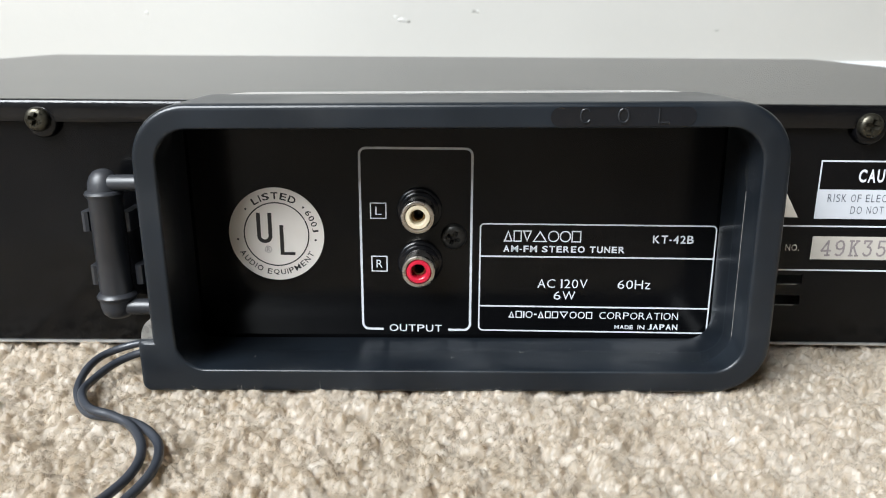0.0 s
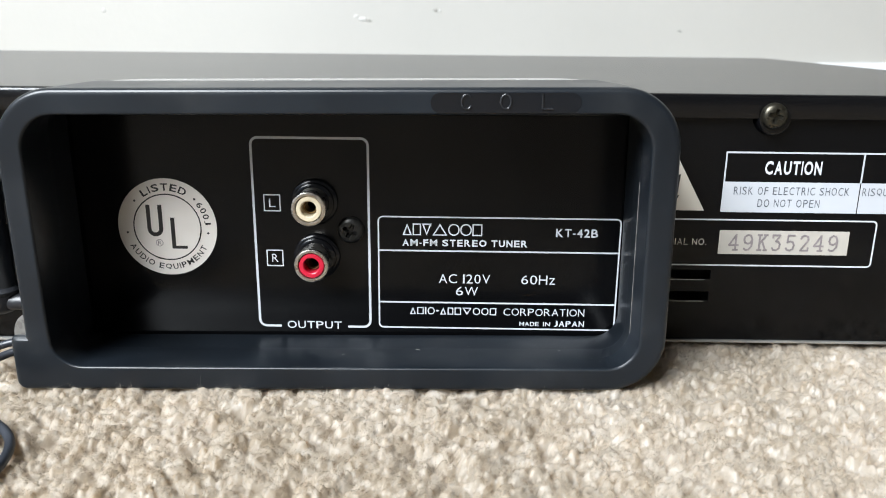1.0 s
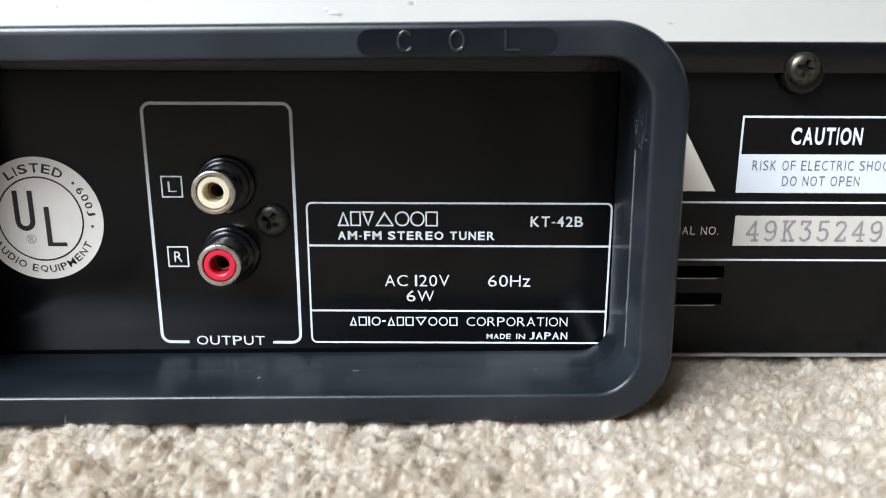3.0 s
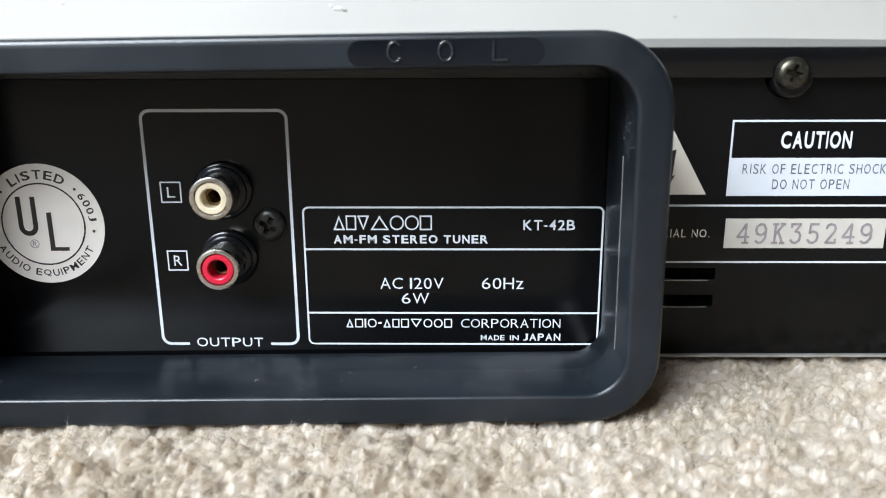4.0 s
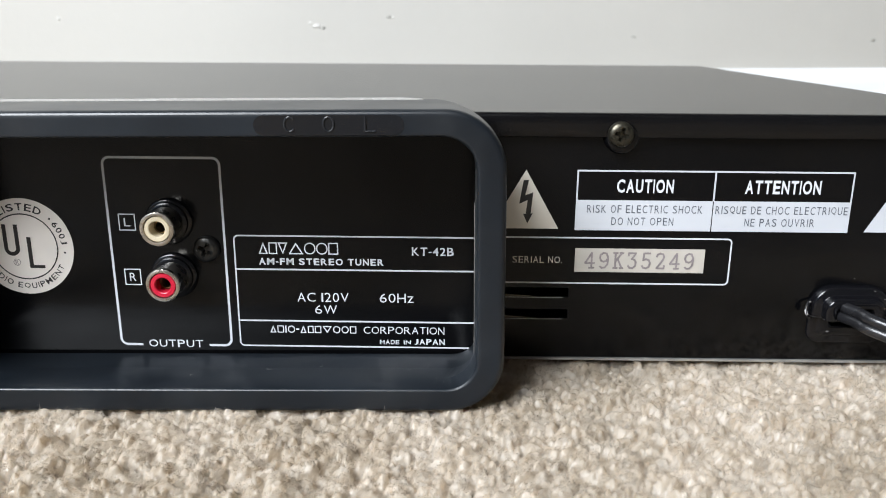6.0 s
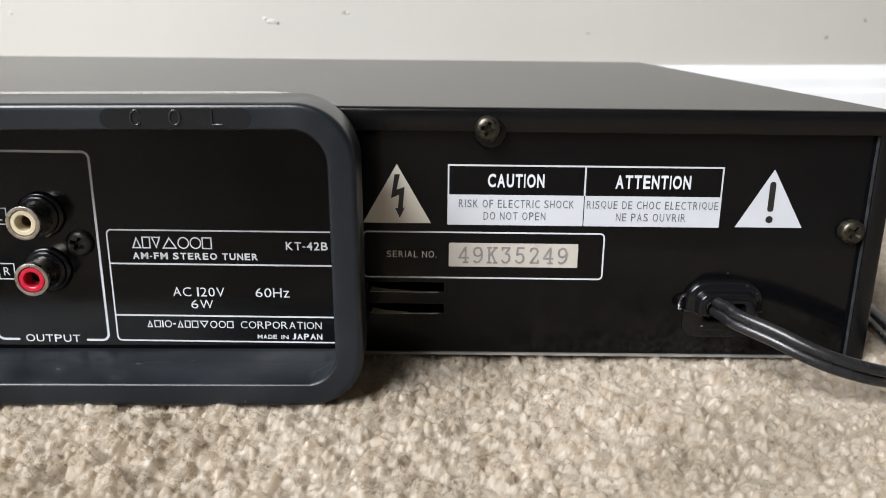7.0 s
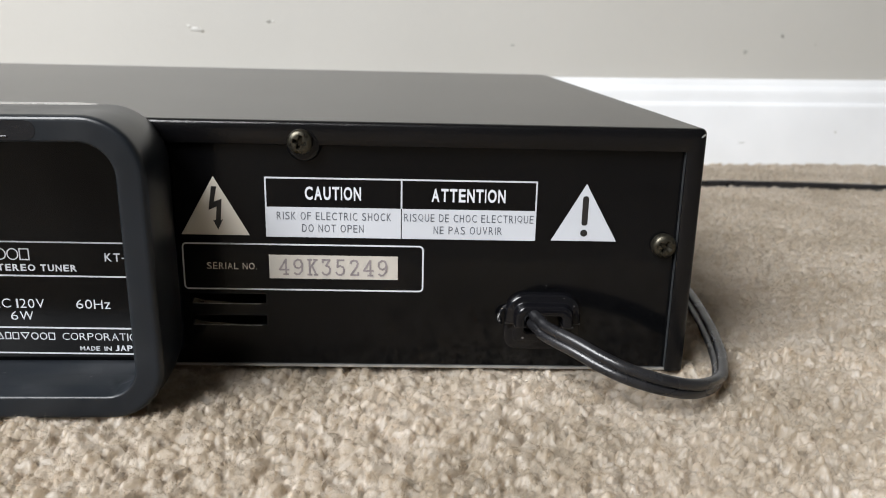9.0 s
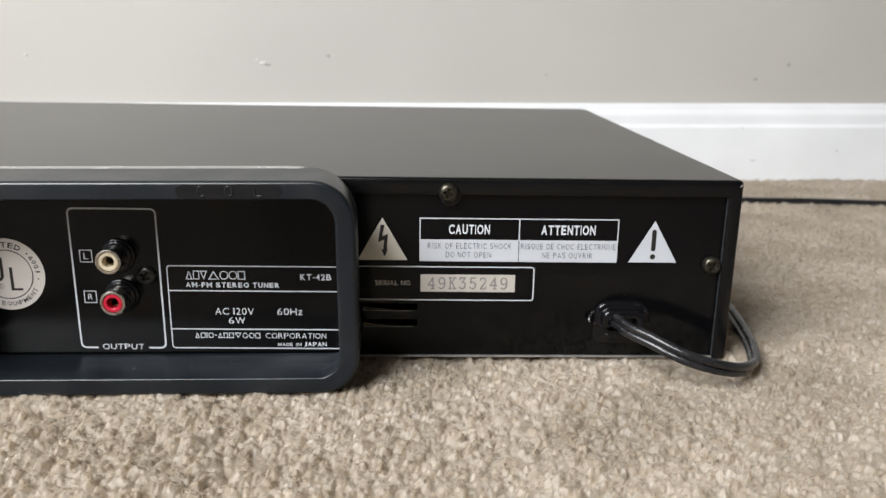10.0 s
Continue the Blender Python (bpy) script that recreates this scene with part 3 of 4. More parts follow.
strip(bm, CX + 2.0, CX + 5.1, CZ - 6.0, CZ - 5.15, YS)
part("mark_angle", bm, INK_BLACK, seal, smooth=0)
bm = bmesh.new()
lathe(bm, [(1.0, YS), (0.85, YS)], CX - 2.5, 0, CZ - 4.4, seg=24, cap=False)
add_letters(bm, "R", CX - 2.95, CX - 2.0, CZ - 5.0, CZ - 3.8, YS)
part("small_mark", bm, INK_GREY, seal, smooth=0)
arc_lettering("LISTED", CX, CZ, 11.1, 2.0, 92, 11.5, YS, INK_BLACK, seal, bold=0.02)
arc_lettering("600J", CX, CZ, 11.1, 1.7, 21, 9.0, YS, INK_BLACK, seal, bold=0.012)
arc_lettering("AUDIO EQUIPMENT", CX, CZ, 11.1, 1.6, 269, 8.6, YS, INK_BLACK, seal, outward=False, bold=0.012)
bm = bmesh.new()
for a in (139, 45, -8, 188):
    lathe(bm, [(0.32, YS), (0.05, YS)], CX + 11.1 * math.cos(radians(a)), 0, CZ + 11.1 * math.sin(radians(a)), seg=12, cap=False)
part("dots", bm, INK_BLACK, seal, smooth=0)

# warning signs
bm = bmesh.new()
flat(bm, [(78.3, 36.2), (96.4, 36.2), (87.4, 52.0)], Y1)
bolt = part("shock_triangle", bm, INK_WARM, panel, "silver triangle with a lightning arrow", 0)
bm = bmesh.new()
flat(bm, [(86.8, 49.3), (88.2, 49.3), (87.3, 45.2), (89.4, 46.0), (88.9, 40.2), (89.5, 40.5), (88.1, 37.6), (86.9, 40.2), (87.6, 40.2), (88.0, 43.9), (85.8, 42.9)], Y2)
part("lightning_arrow", bm, INK_BLACK, bolt, smooth=0)
bm = bmesh.new()
C0, C1, D0, D1 = 100.7, 172.6, 35.9, 52.1
strip(bm, C0, C1, D1 - 0.45, D1, Y1)
strip(bm, C0, C0 + 0.42, 44.1, D1 - 0.45, Y1)
strip(bm, C1 - 0.42, C1, 44.1, D1 - 0.45, Y1)
strip(bm, 136.45, 136.9, 44.1, D1 - 0.45, Y1)
strip(bm, C0, 136.55, D0, 44.1, Y1)
strip(bm, 136.8, C1, D0, 44.1, Y1)
caution = part("caution_print", bm, INK_SOLID, panel, "white caution print in two languages", 0)
lettering("CAUTION", 111.2, 126.0, 46.1, 49.7, Y1, INK, caution, 0.028)
lettering("ATTENTION", 144.6, 164.2, 46.1, 49.7, Y1, INK, caution, 0.028)
lettering("RISK OF ELECTRIC SHOCK", 103.7, 134.0, 40.7, 42.8, Y2, INK_SLATE, caution, -0.004, 1.25)
lettering("DO NOT OPEN", 110.3, 126.6, 37.4, 39.5, Y2, INK_SLATE, caution, -0.004, 1.25)
lettering("RISQUE DE CHOC ELECTRIQUE", 137.4, 171.9, 40.7, 42.8, Y2, INK_SLATE, caution, -0.004, 1.25)
lettering("NE PAS OUVRIR", 145.3, 163.6, 37.4, 39.5, Y2, INK_SLATE, caution, -0.004, 1.25)
bm = bmesh.new()
flat(bm, [(176.8, 36.1), (194.5, 36.1), (185.6, 51.7)], Y1)
alert = part("alert_triangle", bm, INK_SOLID, panel, "white triangle with an exclamation mark", 0)
bm = bmesh.new()
flat(bm, rounded(184.8, 186.4, 40.4, 48.4, [0.7] * 4, 4), Y2)
lathe(bm, [(0.95, Y2), (0.05, Y2)], 185.6, 0, 38.3, seg=20, cap=False)
part("exclamation_mark", bm, INK_BLACK, alert, smooth=0)
bm = bmesh.new()
band(bm, rounded(78.1, 142.8, 20.9, 34.0, [1.3] * 4, 5), inset(78.1, 142.8, 20.9, 34.0, [1.3] * 4, 0.42, 5), Y1)
part("serial_outline", bm, INK, panel, smooth=0)
lettering("SERIAL NO.", 84.5, 97.9, 26.7, 28.5, Y1, INK_WARM, panel, -0.006, 1.15)
bm = bmesh.new()
slab(bm, [(101.2, 24.3), (135.8, 24.3), (135.8, 30.9), (101.2, 30.9)], 0, -0.1)
serial = part("serial_sticker", bm, STICKER, panel, "pale paper sticker with a stamped number", 0)
# the stamp's digits as strokes with slab ends, on a box 10 wide and 16 high
STAMP = {"4": [[(7, 0), (7, 16), (0, 5), (10, 5)], [(4.5, 0), (9.5, 0)]],
         "9": [[(1, 1.5), (3, 0), (6, 0.4), (9, 4), (9.4, 11), (7.5, 15.4), (4.5, 16), (1.2, 14), (0.6, 10.5), (2, 7.6), (5, 6.6), (8, 8), (9.2, 10.5)]],
         "K": [[(2, 0), (2, 16)], [(9, 16), (2, 6.5)], [(4.6, 9.6), (9.2, 0)], [(0, 0), (4.2, 0)], [(0, 16), (4.2, 16)], [(7, 0), (10.6, 0)], [(6.8, 16), (10.4, 16)]],
         "3": [[(1, 16), (8.6, 16), (4.6, 9.8), (7.4, 9), (9, 6.4), (8.4, 2.4), (5.6, 0.1), (2.6, 0.4), (0.6, 2.6)], [(1, 16), (1, 13.4)]],
         "5": [[(8.8, 16), (2, 16), (1.6, 8.6), (4.6, 9.8), (7.6, 8.8), (9, 5.6), (8, 1.8), (5, 0), (2, 0.6), (0.4, 2.6)]],
         "2": [[(0.8, 12.6), (1.4, 14.8), (4.2, 16), (7.4, 15.2), (8.6, 12.4), (7.6, 9.4), (1, 0.2), (9, 0.2), (9, 3)]]}
bm = bmesh.new()
for k, c in enumerate("49K35249"):
    for line in STAMP[c]:
        pts = [Vector((104.0 + 3.78 * k + x * 0.245, 25.5 + z * 0.262)) for x, z in line]
        for p, q in zip(pts, pts[1:]):
            along = (q - p).normalized() * 0.16
            across = Vector((-along.y, along.x)) * 1.6
            flat(bm, [tuple(v) for v in (p - along - across, q + along - across, q + along + across, p - along + across)], -0.16 - 0.0004 * len(bm.faces))
part("lettering", bm, INK_GREY, serial, smooth=0)

# strain relief round the cord
GX0, GX1, GZ0, GZ1, SEAM = 165.3, 186.0, 4.9, 21.5, 13.1


def relief_turn(d, upper, lower):
    """One turn of the strain relief's skin: its upper half stands prouder than its lower one."""
    pts = inset(GX0, GX1, GZ0, GZ1, [3.6, 3.6, 5.6, 5.6], d, 7, 1.2)
    pts = pts[:16] + [(GX1 - d, SEAM - 0.12), (GX1 - d, SEAM + 0.12)] + pts[16:] + [(GX0 + d, SEAM + 0.12), (GX0 + d, SEAM - 0.12)]
    return [(x, upper if z > SEAM else lower, z) for x, z in pts]


bm = bmesh.new()
rows = loft(bm, [relief_turn(*turn) for turn in ((0, 0.2, 0.2), (0, -1.3, -0.4), (0.15, -1.9, -0.6), (0.5, -2.3, -0.75), (1.0, -2.5, -0.85), (2.1, -2.6, -0.9), (2.3, -2.8, -0.95),
                                                 (2.45, -4.2, -1.2), (2.6, -4.8, -1.35), (2.95, -5.2, -1.5), (3.5, -5.4, -1.6), (4.6, -5.4, -1.6), (5.1, -5.2, -1.5), (5.4, -4.7, -1.2), (5.6, 0.1, 0.1))])
bm.faces.new(rows[-1])
relief = part("strain_relief", bm, GLOSS_PLASTIC, tuner, "black moulded two-part cord strain relief", 50)
bm = bmesh.new()
for x0, x1, y in ((GX0 + 0.1, GX0 + 2.3, -2.45), (GX0 + 2.4, GX0 + 5.4, -5.3), (GX1 - 5.4, GX1 - 2.4, -5.3), (GX1 - 2.3, GX1 - 0.1, -2.45)):
    box(bm, x0, x1, y, -0.4, SEAM - 0.14, SEAM + 0.1)
part("seam", bm, INK_BLACK, relief)
# a twisted, chipped tab beside the collar
bm = bmesh.new()
loft(bm, [[(x + a * c - b * q, y + 0.3 * a, z + a * q + b * c) for a, b in ((-0.9, -0.25), (0.9, -0.3), (1.0, 0.2), (-0.8, 0.3))]
          for x, y, z, c, q in ((165.6, -0.4, 17.6, 0.9, 0.4), (164.4, -1.5, 16.6, 0.75, 0.66), (163.6, -2.6, 15.6, 0.5, 0.86), (163.5, -3.2, 14.6, 0.2, 0.98), (164.1, -3.0, 13.7, 0.0, 1.0))], cap=True)
part("broken_tab", bm, GLOSS_PLASTIC, relief, "chipped whitened plastic tab", 50)
for k, (x, y, z, w, h) in enumerate(((163.2, -3.35, 15.9, 0.16, 0.5), (163.6, -3.5, 14.2, 0.3, 0.14), (164.3, -2.6, 17.4, 0.3, 0.12), (167.2, -2.6, 19.6, 0.25, 0.1), (183.9, -2.62, 18.4, 0.2, 0.12),
                                     (176.4, -0.05, 23.3, 0.16, 0.14), (181.0, -2.6, 20.6, 0.3, 0.08), (170.4, -1.62, 8.6, 0.5, 0.3), (179.0, -1.62, 11.6, 0.7, 0.25))):
    blot("plastic_flash", x, y, z, w, h, 0.2, WORN_LIT, relief, 90 + k)["label"] = "pale torn flash of plastic"

# power cord: two ribs side by side, with a groove between
cord_path = glide([(171.5, 4, 14.8), (172.5, -5.0, 15.3), (173.5, -10.5, 15.8), (174.7, -14.5, 15.5), (181.3, -21.5, 14.1), (187.1, -26.0, 12.1), (193.4, -29.0, 10.2), (202.1, -30.0, 8.0), (211.1, -26.5, 5.6), (220.1, -16.5, 3.3),
                   (225.0, -4.5, 2.6), (228.0, 6, 2.4), (231.5, 22, 1.8), (235.5, 44, 0.8), (240, 78, -0.4), (246, 130, -2.0), (262, 200, -4.0), (292, 280, -6.2),
                   (322, 322, -7.0), (345, 332, -7.2), (372, 331, -7.0), (410, 328, -6.6), (470, 318, -6.0), (540, 306, -5.2), (680, 290, -3.6)], 10)
cord = thing("power_cord", 215, -15, 0, "black two-rib power cord curling over the carpet", "power cord")
for side in (1.31, -1.31):
    bm = bmesh.new()
    sweep(bm, cord_path, [(side + a, b) for a, b in circle(1.49, 16)], (0.1, -0.1, 1))
    part("cord_rib", bm, RUBBER, cord, smooth=60)

# ---- the loop antenna ----
antenna = thing("loop_antenna", 3, -16, -3, "dark grey plastic loop antenna hinged on the tuner's back", "antenna")
A0, A1, F0, F1 = -73.8, 81.3, -3.45, 69.5
rads = [13.5, 13.5, 14.0, 14.0]


def loop_outline(d, y, right):
    """One turn of the frame's skin, inset by d; the outer turns bulge at the lower left into the block that holds the lead."""
    turns = [max(q - d, 1.0) for q in rads]
    if y > -21 and d >= 3:
        near_turn = 7.0 if y < -13 else 5.5 if y < -10 else 3.2
        turns = [near_turn, 6.6, 7.4, near_turn]
    pts = rounded(A0 + d, A1 - right - d, F0 + d, F1 - d, turns, 14)
    if d < 3:
        out = rounded(A0 - 3.8 + d, A1 - d, F0 - 0.45 + d, F1, [max(2.6 - d, 0.6), 1, 1, 1], 14)[:15]
        turn = rounded(A0 - 3.8 + d, A1, F0, 10.2 - d, [1, 1, 1, 1.2], 7)[-8:]
        pts = out + pts[15:] + [(A0 + d, 14.2), (A0 + d, 10.2 - d)] + turn
    else:
        q, way = turns[0], [radians(180 + 14 + 12 * k / 8) for k in range(9)] + [radians(208 + 62 * k / 14) for k in range(15)]
        arc_points = [(A0 + d + q + q * math.cos(w), F0 + d + q + q * math.sin(w)) for w in way]
        pts = arc_points[9:] + pts[15:] + [(A0 + d, 14.2)] + arc_points[:9]
    return [(a, y, b) for a, b in pts]


bm = bmesh.new()
loft(bm, [loop_outline(*turn) for turn in (
    (0.9, -1.0, 3.4), (0.5, -1.15, 3.6), (0.25, -1.6, 3.6), (0.1, -2.4, 3.4), (0.03, -3.4, 3.2), (0, -4.8, 2.8), (0, -9.0, 1.7), (0, -14.0, 0.8), (0, -20.0, 0.2), (0, -27.7, 0), (0, -28.2, 0), (0.06, -28.8, 0), (0.25, -29.3, 0), (0.55, -29.68, 0), (0.95, -29.9, 0), (1.4, -30.0, 0), (1.75, -30.0, 0), (5.1, -30.0, 0.1), (5.4, -30.0, 0.25), (5.62, -29.95, 0.4),
    (5.8, -29.82, 0.52), (5.93, -29.62, 0.6), (6.0, -29.35, 0.65), (6.0, -28.8, 0.65), (5.3, -22.0, 1.75), (5.27, -21.8, 1.6), (4.5, -14.3, 2.1), (4.45, -14.15, 2.1), (4.4, -13.9, 2.1), (4.2, -12.5, 2.2), (3.1, -1.6, 2.9), (3.05, -1.3, 2.9))], ring=True)
frame_loop = part("loop_frame", bm, PLASTIC, antenna, "dark plastic frame with rounded corners", 13)
# Curved ramp, coloured pale to stand for the window light on its top.
bm = bmesh.new()
ramp_side = [(-73.4, 9.9)] + [(-73.4 - 3.6 * math.cos(radians(a)), 10.0 + 5.4 * math.sin(radians(a))) for a in range(0, 91, 10)]
loft(bm, [[(a, -28.2, b) for a, b in ramp_side], [(a, -12.0, b) for a, b in ramp_side]], cap=True)
part("lead_ramp", bm, WORN_LIT, antenna, "ramp above the lead's block, coloured pale for the light it catches", 50)
bm = bmesh.new()
pill = rounded(25.2, 58.4, 63.95, 68.35, [2.15] * 4, 8)
slab(bm, pill, -29.9, -30.08)
plate = part("maker_pill", bm, PILL, frame_loop)
# raised letters as rounded strokes
turn_of = lambda x, a0, a1: [(x + 1.15 * math.cos(radians(a0 + (a1 - a0) * k / 20)), -30.1, 66.35 + 1.6 * math.sin(radians(a0 + (a1 - a0) * k / 20))) for k in range(21)]
for strokes in ([turn_of(33.2, 35, 325)], [turn_of(41.8, 90, 450)], [[(49.9, -30.1, 68.0), (49.9, -30.1, 64.75)], [(49.9, -30.1, 64.75), (52.2, -30.1, 64.75)]]):
    bm = bmesh.new()
    for line in strokes:
        sweep(bm, [Vector(p) for p in line], circle(0.27, 8), (0, 1, 0))
    part("raised_letter", bm, LETTER, plate, smooth=60)
# Thin wedge along the top edge; its pale colour paints the edge highlight.
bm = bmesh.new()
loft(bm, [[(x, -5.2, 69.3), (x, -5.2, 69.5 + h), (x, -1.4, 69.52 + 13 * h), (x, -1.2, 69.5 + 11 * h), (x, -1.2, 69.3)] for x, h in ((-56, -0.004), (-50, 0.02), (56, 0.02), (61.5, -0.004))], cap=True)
part("rear_rim", bm, RIM, frame_loop, "rim along the top with a painted highlight", 0)
# hinge post, its pins and the hooks that hold it
bm = bmesh.new()
lathe(bm, [(1.2, -0.6), (2.9, 0.0), (4.1, 1.2), (4.6, 3.0), (4.75, 5.0), (5.25, 5.5), (5.35, 6.2), (4.9, 6.9), (4.35, 7.2), (4.35, 33.4), (4.9, 34.1), (5.15, 34.7), (4.9, 35.3), (4.15, 35.6), (4.0, 37.4), (3.4, 39.2), (2.4, 40.5), (1.1, 41.1)],
      -90.3, -10.0, 9.6, axis="z", seg=36)
part("hinge_post", bm, GREY_PLASTIC, antenna, "grey hinge post with a domed cap")
for z in (47.2, 12.6):
    bm = bmesh.new()
    lathe(bm, [(2.2, -88.0), (2.2, -72.5)], 0, -11.0, z, axis="x", seg=24)
    part("hinge_pin", bm, GREY_PLASTIC, antenna)
for x, z in ((-96.9, 36.2), (-96.3, 21.0), (-85.7, 36.2), (-84.0, 21.2)):
    bm = bmesh.new()
    slab_top = [(x + a, -9.6 + b) for a, b in ((-1.2, 9.5), (-1.2, 1.2), (-0.85, 0.35), (0, 0), (0.85, 0.35), (1.2, 1.2), (1.2, 9.5))]
    loft(bm, [[(a, b, z - 2.7) for a, b in slab_top], [(a, b, z + 2.7) for a, b in slab_top]], cap=True)
    part("hook", bm, GREY_PLASTIC, antenna)
for pts in (((-70, -14, 4.0), (-80, -13.6, 2.2), (-88, -13.4, 0.4), (-93.6, -17.5, -0.9), (-93.7, -27, -1.3), (-90.2, -38, -1.6), (-83.5, -47.3, -1.8), (-76, -50.2, -1.6),
             (-68, -54.2, -1.4), (-61, -61.8, -1.3), (-58.1, -71, -1.3), (-58.8, -80.5, -1.4), (-63, -95, -1.5), (-73, -118, -1.5), (-94, -148, -1.5)),
            ((-70, -18.5, 1.6), (-81, -17.4, 0.6), (-87.2, -21.8, -0.6), (-89.4, -30.5, -1.2), (-88.4, -39.2, -0.8), (-82.4, -48.2, -0.2), (-75.4, -51.6, -0.3),
             (-69.2, -55.6, -1.0), (-64, -63.4, -1.4), (-62, -72, -1.4), (-63.4, -81, -1.4), (-69, -95, -1.5), (-81, -118, -1.5), (-103, -146, -1.5))):
    bm = bmesh.new()
    sweep(bm, glide([(x, y, z + 1.3) for x, y, z in pts], 8), circle(1.05, 12), (0, 0, 1))
    part("lead_wire", bm, LEAD, antenna, "thin grey lead wire", 60)

# worn parting line and scuffs on the inner face
bm = bmesh.new()
RX = A1 - 7.12
sweep(bm, [Vector(p) for p in [(RX, -21.9, 47), (RX, -21.9, 9)] + [(RX - 6 + 6 * math.cos(radians(a)), -21.9, 8 - 6 * math.sin(radians(a))) for a in range(8, 68, 10)]], circle(0.075, 5), (1, 0, 0))
part("parting_line", bm, WORN_LIT, frame_loop, "pale worn parting line")
rng = random.Random(17)
bm = bmesh.new()
for k in range(200):
    y, z = min(max(rng.gauss(-24, 2.0), -28.4), -18), rng.gauss(50, 3.2)
    x = A1 - 6.65 - 0.38 * min(1.0, (y + 28.8) / 6.8) + (0.06 if y > -21.8 else 0)
    sweep(bm, [Vector((x, y, z)), Vector((x, y + rng.gauss(0, 0.2), z + rng.uniform(0.08, 0.4)))], circle(rng.uniform(0.012, 0.034), 4), (1, 0, 0))
part("scuff_marks", bm, WORN_LIT, frame_loop, "pale scuffs")["kind"] = "stuff"

# a few hairs and specks of lint on the frame's inner faces
rng = random.Random(5)
for k in range(7):
    bm = bmesh.new()
    x, y = rng.uniform(-52, 64), rng.uniform(-22, -12)
    z = F0 + 6.0 - 1.5 * (y + 28.6) / 14.4 + 0.08
    a, n = rng.uniform(0, 6.3), rng.uniform(0.3, 0.8) if k < 4 else rng.uniform(0.08, 0.14)
    sweep(bm, glide([(x, y, z), (x + n * math.cos(a), y + n * math.sin(a), z + 0.06), (x + n * 1.6 * math.cos(a + 0.9), y + n * 1.6 * math.sin(a + 0.9), z)], 4), circle(0.03, 5), (0, 0, 1))
    part("lint", bm, SCUFF, antenna, smooth=0)
for k in range(12):
    bm = bmesh.new()
    x, y = rng.uniform(50, 67), rng.uniform(-25, -15)
    z = F0 + 6.0 - 1.5 * (y + 28.6) / 14.4 + 0.05
    lathe(bm, [(rng.uniform(0.03, 0.08), 0.0), (0.02, 0.04)], x, y, z, axis="z", seg=6)
    part("dust_speck", bm, SCUFF, antenna, smooth=0)
antenna.rotation_euler = (0, radians(-0.7), 0)


# ---- the carpet ----
def mesh_from_arrays(name, verts, faces, mat):
    """A mesh from arrays of points and of faces that all have the same number of corners."""
    me = bpy.data.meshes.new(name)
    n, k = faces.shape
    me.vertices.add(len(verts))
    me.vertices.foreach_set("co", (verts * MM).astype(np.float32).ravel())
    me.loops.add(n * k)
    me.loops.foreach_set("vertex_index", faces.astype(np.int32).ravel())
    me.polygons.add(n)
    me.polygons.foreach_set("loop_start", np.arange(0, n * k, k, dtype=np.int32))
    me.update(calc_edges=True)
    me.validate()
    me.materials.append(mat)
    return me


def drift(x, y, size, seed):
    """A cheap smooth wander between -1 and 1."""
    rng = np.random.default_rng(seed)
    out = np.zeros_like(x)
    for k in range(7):
        a, f, p = rng.uniform(0, math.tau), rng.uniform(0.6, 1.8) * math.tau / size, rng.uniform(0, math.tau)
        out += np.sin((x * np.cos(a) + y * np.sin(a)) * f + p)
    return out / 4.0


def lattice(x, y, size, seed):
    """Smooth noise between -1 and 1 on a square lattice."""
    rng = np.random.default_rng(seed)
    table = rng.uniform(-1, 1, (512, 512))
    u, v = x / size + 1000.37, y / size + 1000.71
    i, j = np.floor(u).astype(int), np.floor(v).astype(int)
    f, g = u - i, v - j
    f, g = f * f * (3 - 2 * f), g * g * (3 - 2 * g)
    at = lambda p, q: table[p % 512, q % 512]
    return (at(i, j) * (1 - f) + at(i + 1, j) * f) * (1 - g) + (at(i, j + 1) * (1 - f) + at(i + 1, j + 1) * f) * g


PITCH = 3.2
TUFT = np.random.default_rng(31)
JITTER, LIFT, GIRTH = TUFT.normal(0, 0.25, (2, 400, 400)), TUFT.normal(0, 0.55, (400, 400)) - 1.3 * (TUFT.uniform(0, 1, (400, 400)) < 0.06), TUFT.uniform(0.8, 1.25, (400, 400))
LEAN = TUFT.normal(0, 0.33, (2, 400, 400))


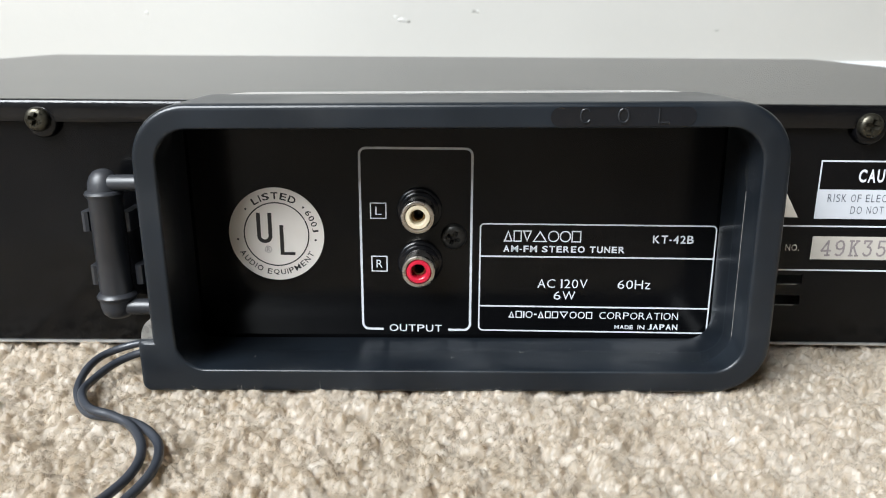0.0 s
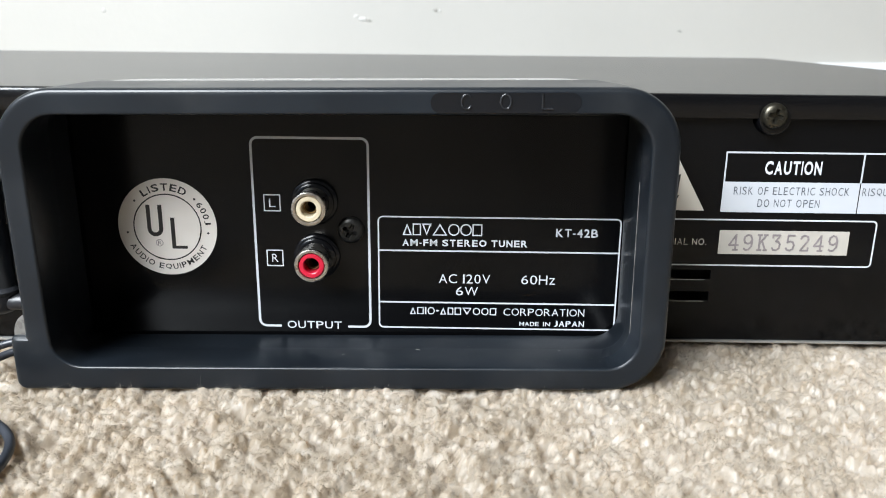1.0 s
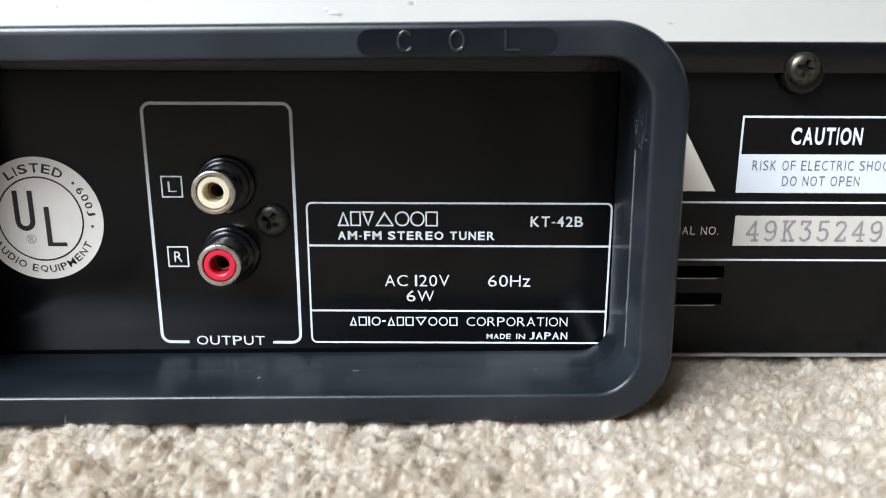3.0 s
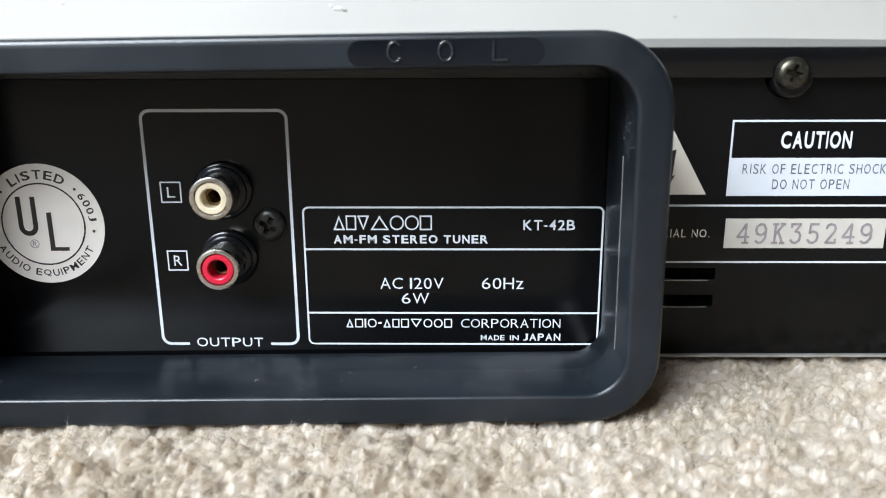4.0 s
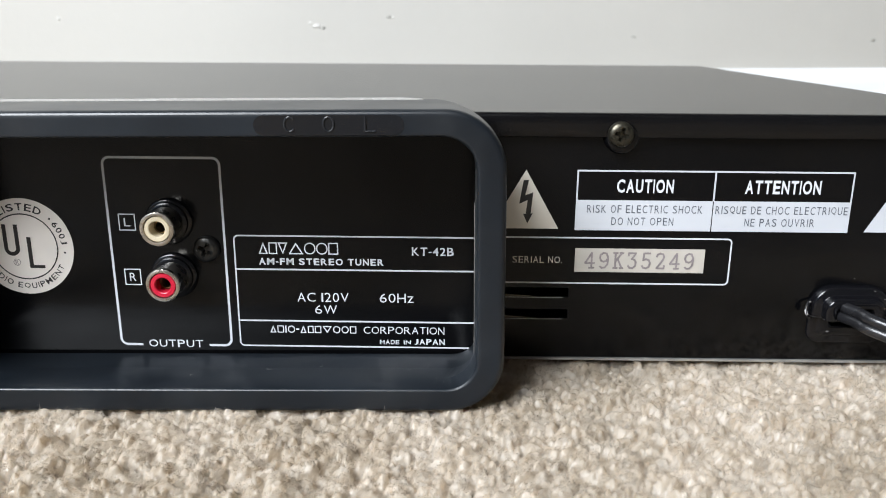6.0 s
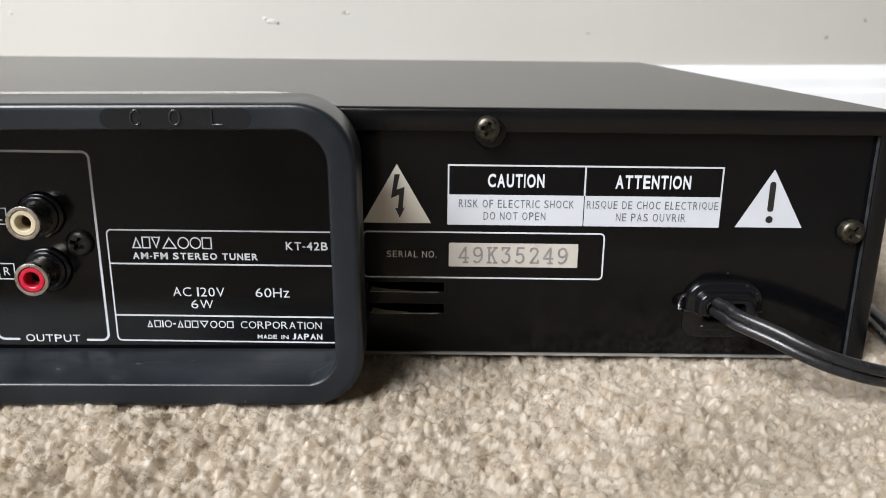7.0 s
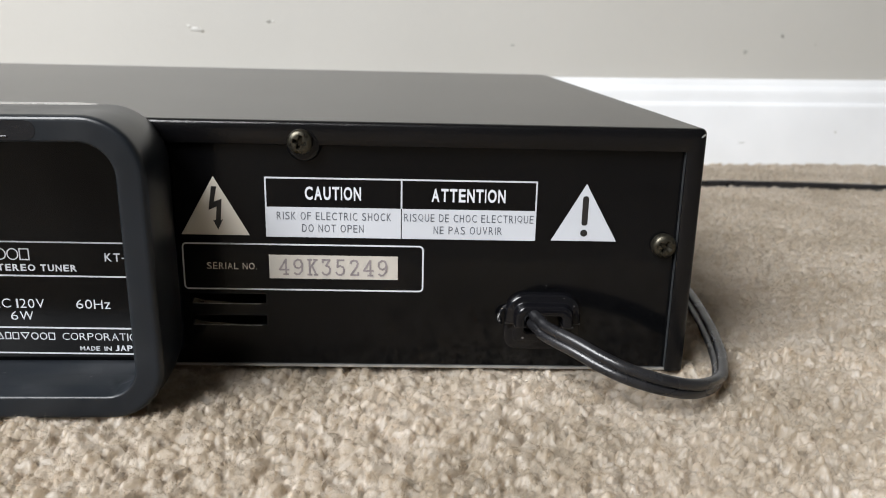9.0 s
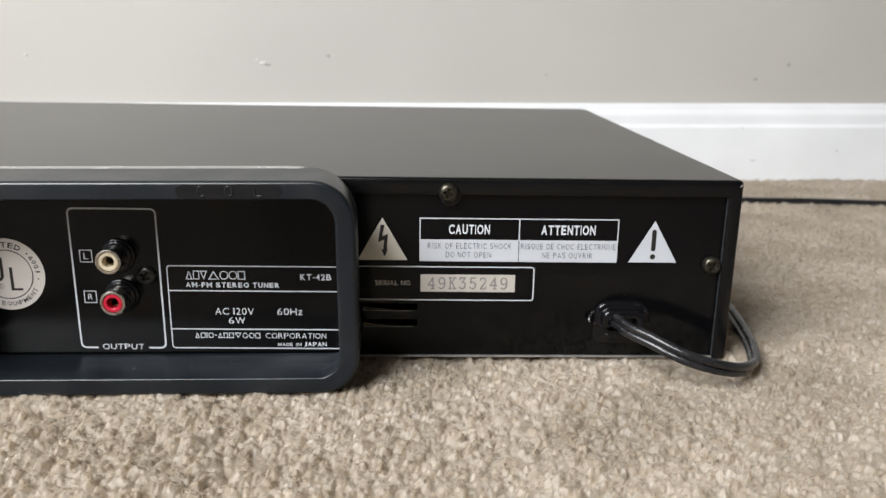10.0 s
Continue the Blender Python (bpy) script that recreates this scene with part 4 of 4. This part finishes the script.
def tufts(x, y):
    """Height of the pile over the plan, and for each place where it lies in its tuft of twisted yarn and how that tuft leans."""
    u = x + 1.1 * lattice(x, y, 2.4, 12) + 0.55 * lattice(x, y, 1.1, 13)
    v = y + 1.1 * lattice(x, y, 2.4, 14) + 0.55 * lattice(x, y, 1.1, 15)
    i0, j0 = np.floor(u / PITCH).astype(int), np.floor(v / PITCH).astype(int)
    best = np.full_like(x, -9.0)
    inner = np.zeros((4, len(x)))
    for di in (-1, 0, 1):
        for dj in (-1, 0, 1):
            i, j = i0 + di, j0 + dj
            a, b = i % 400, j % 400
            dx, dy = u / PITCH - (i + 0.5 + JITTER[0][a, b]), v / PITCH - (j + 0.5 + JITTER[1][a, b])
            high = LIFT[a, b] - 5.2 * ((dx * dx + dy * dy) / GIRTH[a, b]) ** 1.25
            won = high > best
            best = np.where(won, high, best)
            inner = np.where(won, np.stack([dx, dy, LEAN[0][a, b], LEAN[1][a, b]]), inner)
    lumps = 1.0 * np.abs(lattice(x, y, 1.5, 16)) + 0.5 * np.abs(lattice(x, y, 0.8, 17)) - 0.5
    z = carpet_z(x, y) + 0.5 * drift(x, y, 24, 18) + 0.75 * lattice(x, y, 6.5, 19) + np.maximum(best, -4.2) + lumps
    # pressed down where the tuner and the antenna stand on it
    def inside(lo, hi, v, soft):
        return np.clip((v - lo) / soft, 0, 1) * np.clip((hi - v) / soft, 0, 1)
    tuner_edge = inside(-4, 20, y, 3) * inside(-256, 219, x, 4)
    loop_edge = inside(-36.5, 8, y, 3.5) * inside(-83, 86, x, 6)
    return z - 0.5 * tuner_edge - 1.1 * loop_edge, inner


def pile(name, x0, x1, y0, y1, step, fibres, long, width, seed, keep):
    """A lumpy sheet of yarn heads that bristles with fine fibres; fibres: how many on a square millimetre."""
    gx, gy = np.meshgrid(np.arange(x0, x1, step), np.arange(y0, y1, step))
    rows, cols = gx.shape
    x, y = gx.ravel(), gy.ravel()
    sheet = np.stack([x, y, tufts(x, y)[0] - 0.45], 1)
    i = (np.arange(rows - 1)[:, None] * cols + np.arange(cols - 1)[None]).ravel()
    i = i[keep(x[i], y[i])]
    faces = np.concatenate([np.stack([i, i + 1, i + cols + 1], 1), np.stack([i, i + cols + 1, i + cols], 1)])
    used = np.zeros(len(sheet), bool)
    used[faces.ravel()] = True
    place = np.cumsum(used) - 1
    sheet, faces = sheet[used], place[faces]
    rng = np.random.default_rng(seed + 20)
    m = int((x1 - x0) * (y1 - y0) * fibres)
    fx, fy = rng.uniform(x0, x1, m), rng.uniform(y0, y1, m)
    ok = keep(fx, fy)
    fx, fy = fx[ok], fy[ok]
    m = len(fx)
    fz, (dx, dy, lx, ly) = tufts(fx, fy)
    # yarn ends stand up from their tuft, splay at its rim and twist round it
    way = np.stack([1.1 * dx - 0.8 * dy + lx, 1.1 * dy + 0.8 * dx + ly, np.full(m, 0.6)], 1) + rng.normal(0, 0.42, (m, 3))
    reach = long * rng.uniform(0.4, 1.15, m) * (1 + 0.8 * (rng.uniform(0, 1, m) < 0.012))
    phi = rng.uniform(0, math.tau, m)
    side = np.stack([np.cos(phi), np.sin(phi), rng.normal(0, 0.4, m)], 1) * (width * rng.uniform(0.7, 1.3, m) / 2)[:, None]
    foot = np.stack([fx, fy, fz - 0.5], 1)
    fuzz = np.stack([foot - side, foot + side, foot + way * reach[:, None]], 1).reshape(-1, 3)
    fuzz_faces = (np.arange(m)[:, None] * 3 + np.arange(3)[None]) + len(sheet)
    me = mesh_from_arrays(name, np.concatenate([sheet, fuzz]), np.concatenate([faces, fuzz_faces]), FIBRE)
    me.shade_smooth()
    return me


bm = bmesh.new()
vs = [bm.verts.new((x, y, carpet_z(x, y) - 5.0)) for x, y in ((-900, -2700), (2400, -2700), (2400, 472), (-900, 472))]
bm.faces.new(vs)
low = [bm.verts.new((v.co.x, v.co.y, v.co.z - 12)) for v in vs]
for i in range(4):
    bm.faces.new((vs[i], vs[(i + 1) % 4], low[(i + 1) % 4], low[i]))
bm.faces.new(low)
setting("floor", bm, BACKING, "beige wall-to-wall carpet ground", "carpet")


def near(x, y):
    return ~((x > -248) & (x < 212) & (y > 4)) & ~((x > -77) & (x < 73) & (y > -26) & (y < -1))


def beside(x, y):
    return (x > 217) & ((x > 331.5) | (y > 14.5)) & (x < 330 + y)


def far(x, y):
    return (x < 310 + y * 1.0) & ((x > 370.5) | (y > 90.5))


for label, mesh in (("plush beige twisted-yarn carpet pile under the tuner", pile("carpet_pile", -128, 333, -100, 16, 0.42, 30, 1.1, 0.075, 11, near)),
                    ("plush beige carpet pile along the tuner's side", pile("carpet_pile", 217, 372, 8, 92, 0.55, 17, 1.2, 0.10, 14, beside)),
                    ("plush beige carpet pile running to the wall", pile("carpet_pile", 217, 740, 16, 456, 0.8, 4.8, 1.35, 0.17, 12, far)),
                    ("plush beige carpet pile beside the tuner", pile("carpet_pile", -300, -128, -100, 60, 0.8, 3.0, 1.4, 0.18, 13, near))):
    tagged(new("carpet_pile", mesh), label, "carpet", kind="stuff")
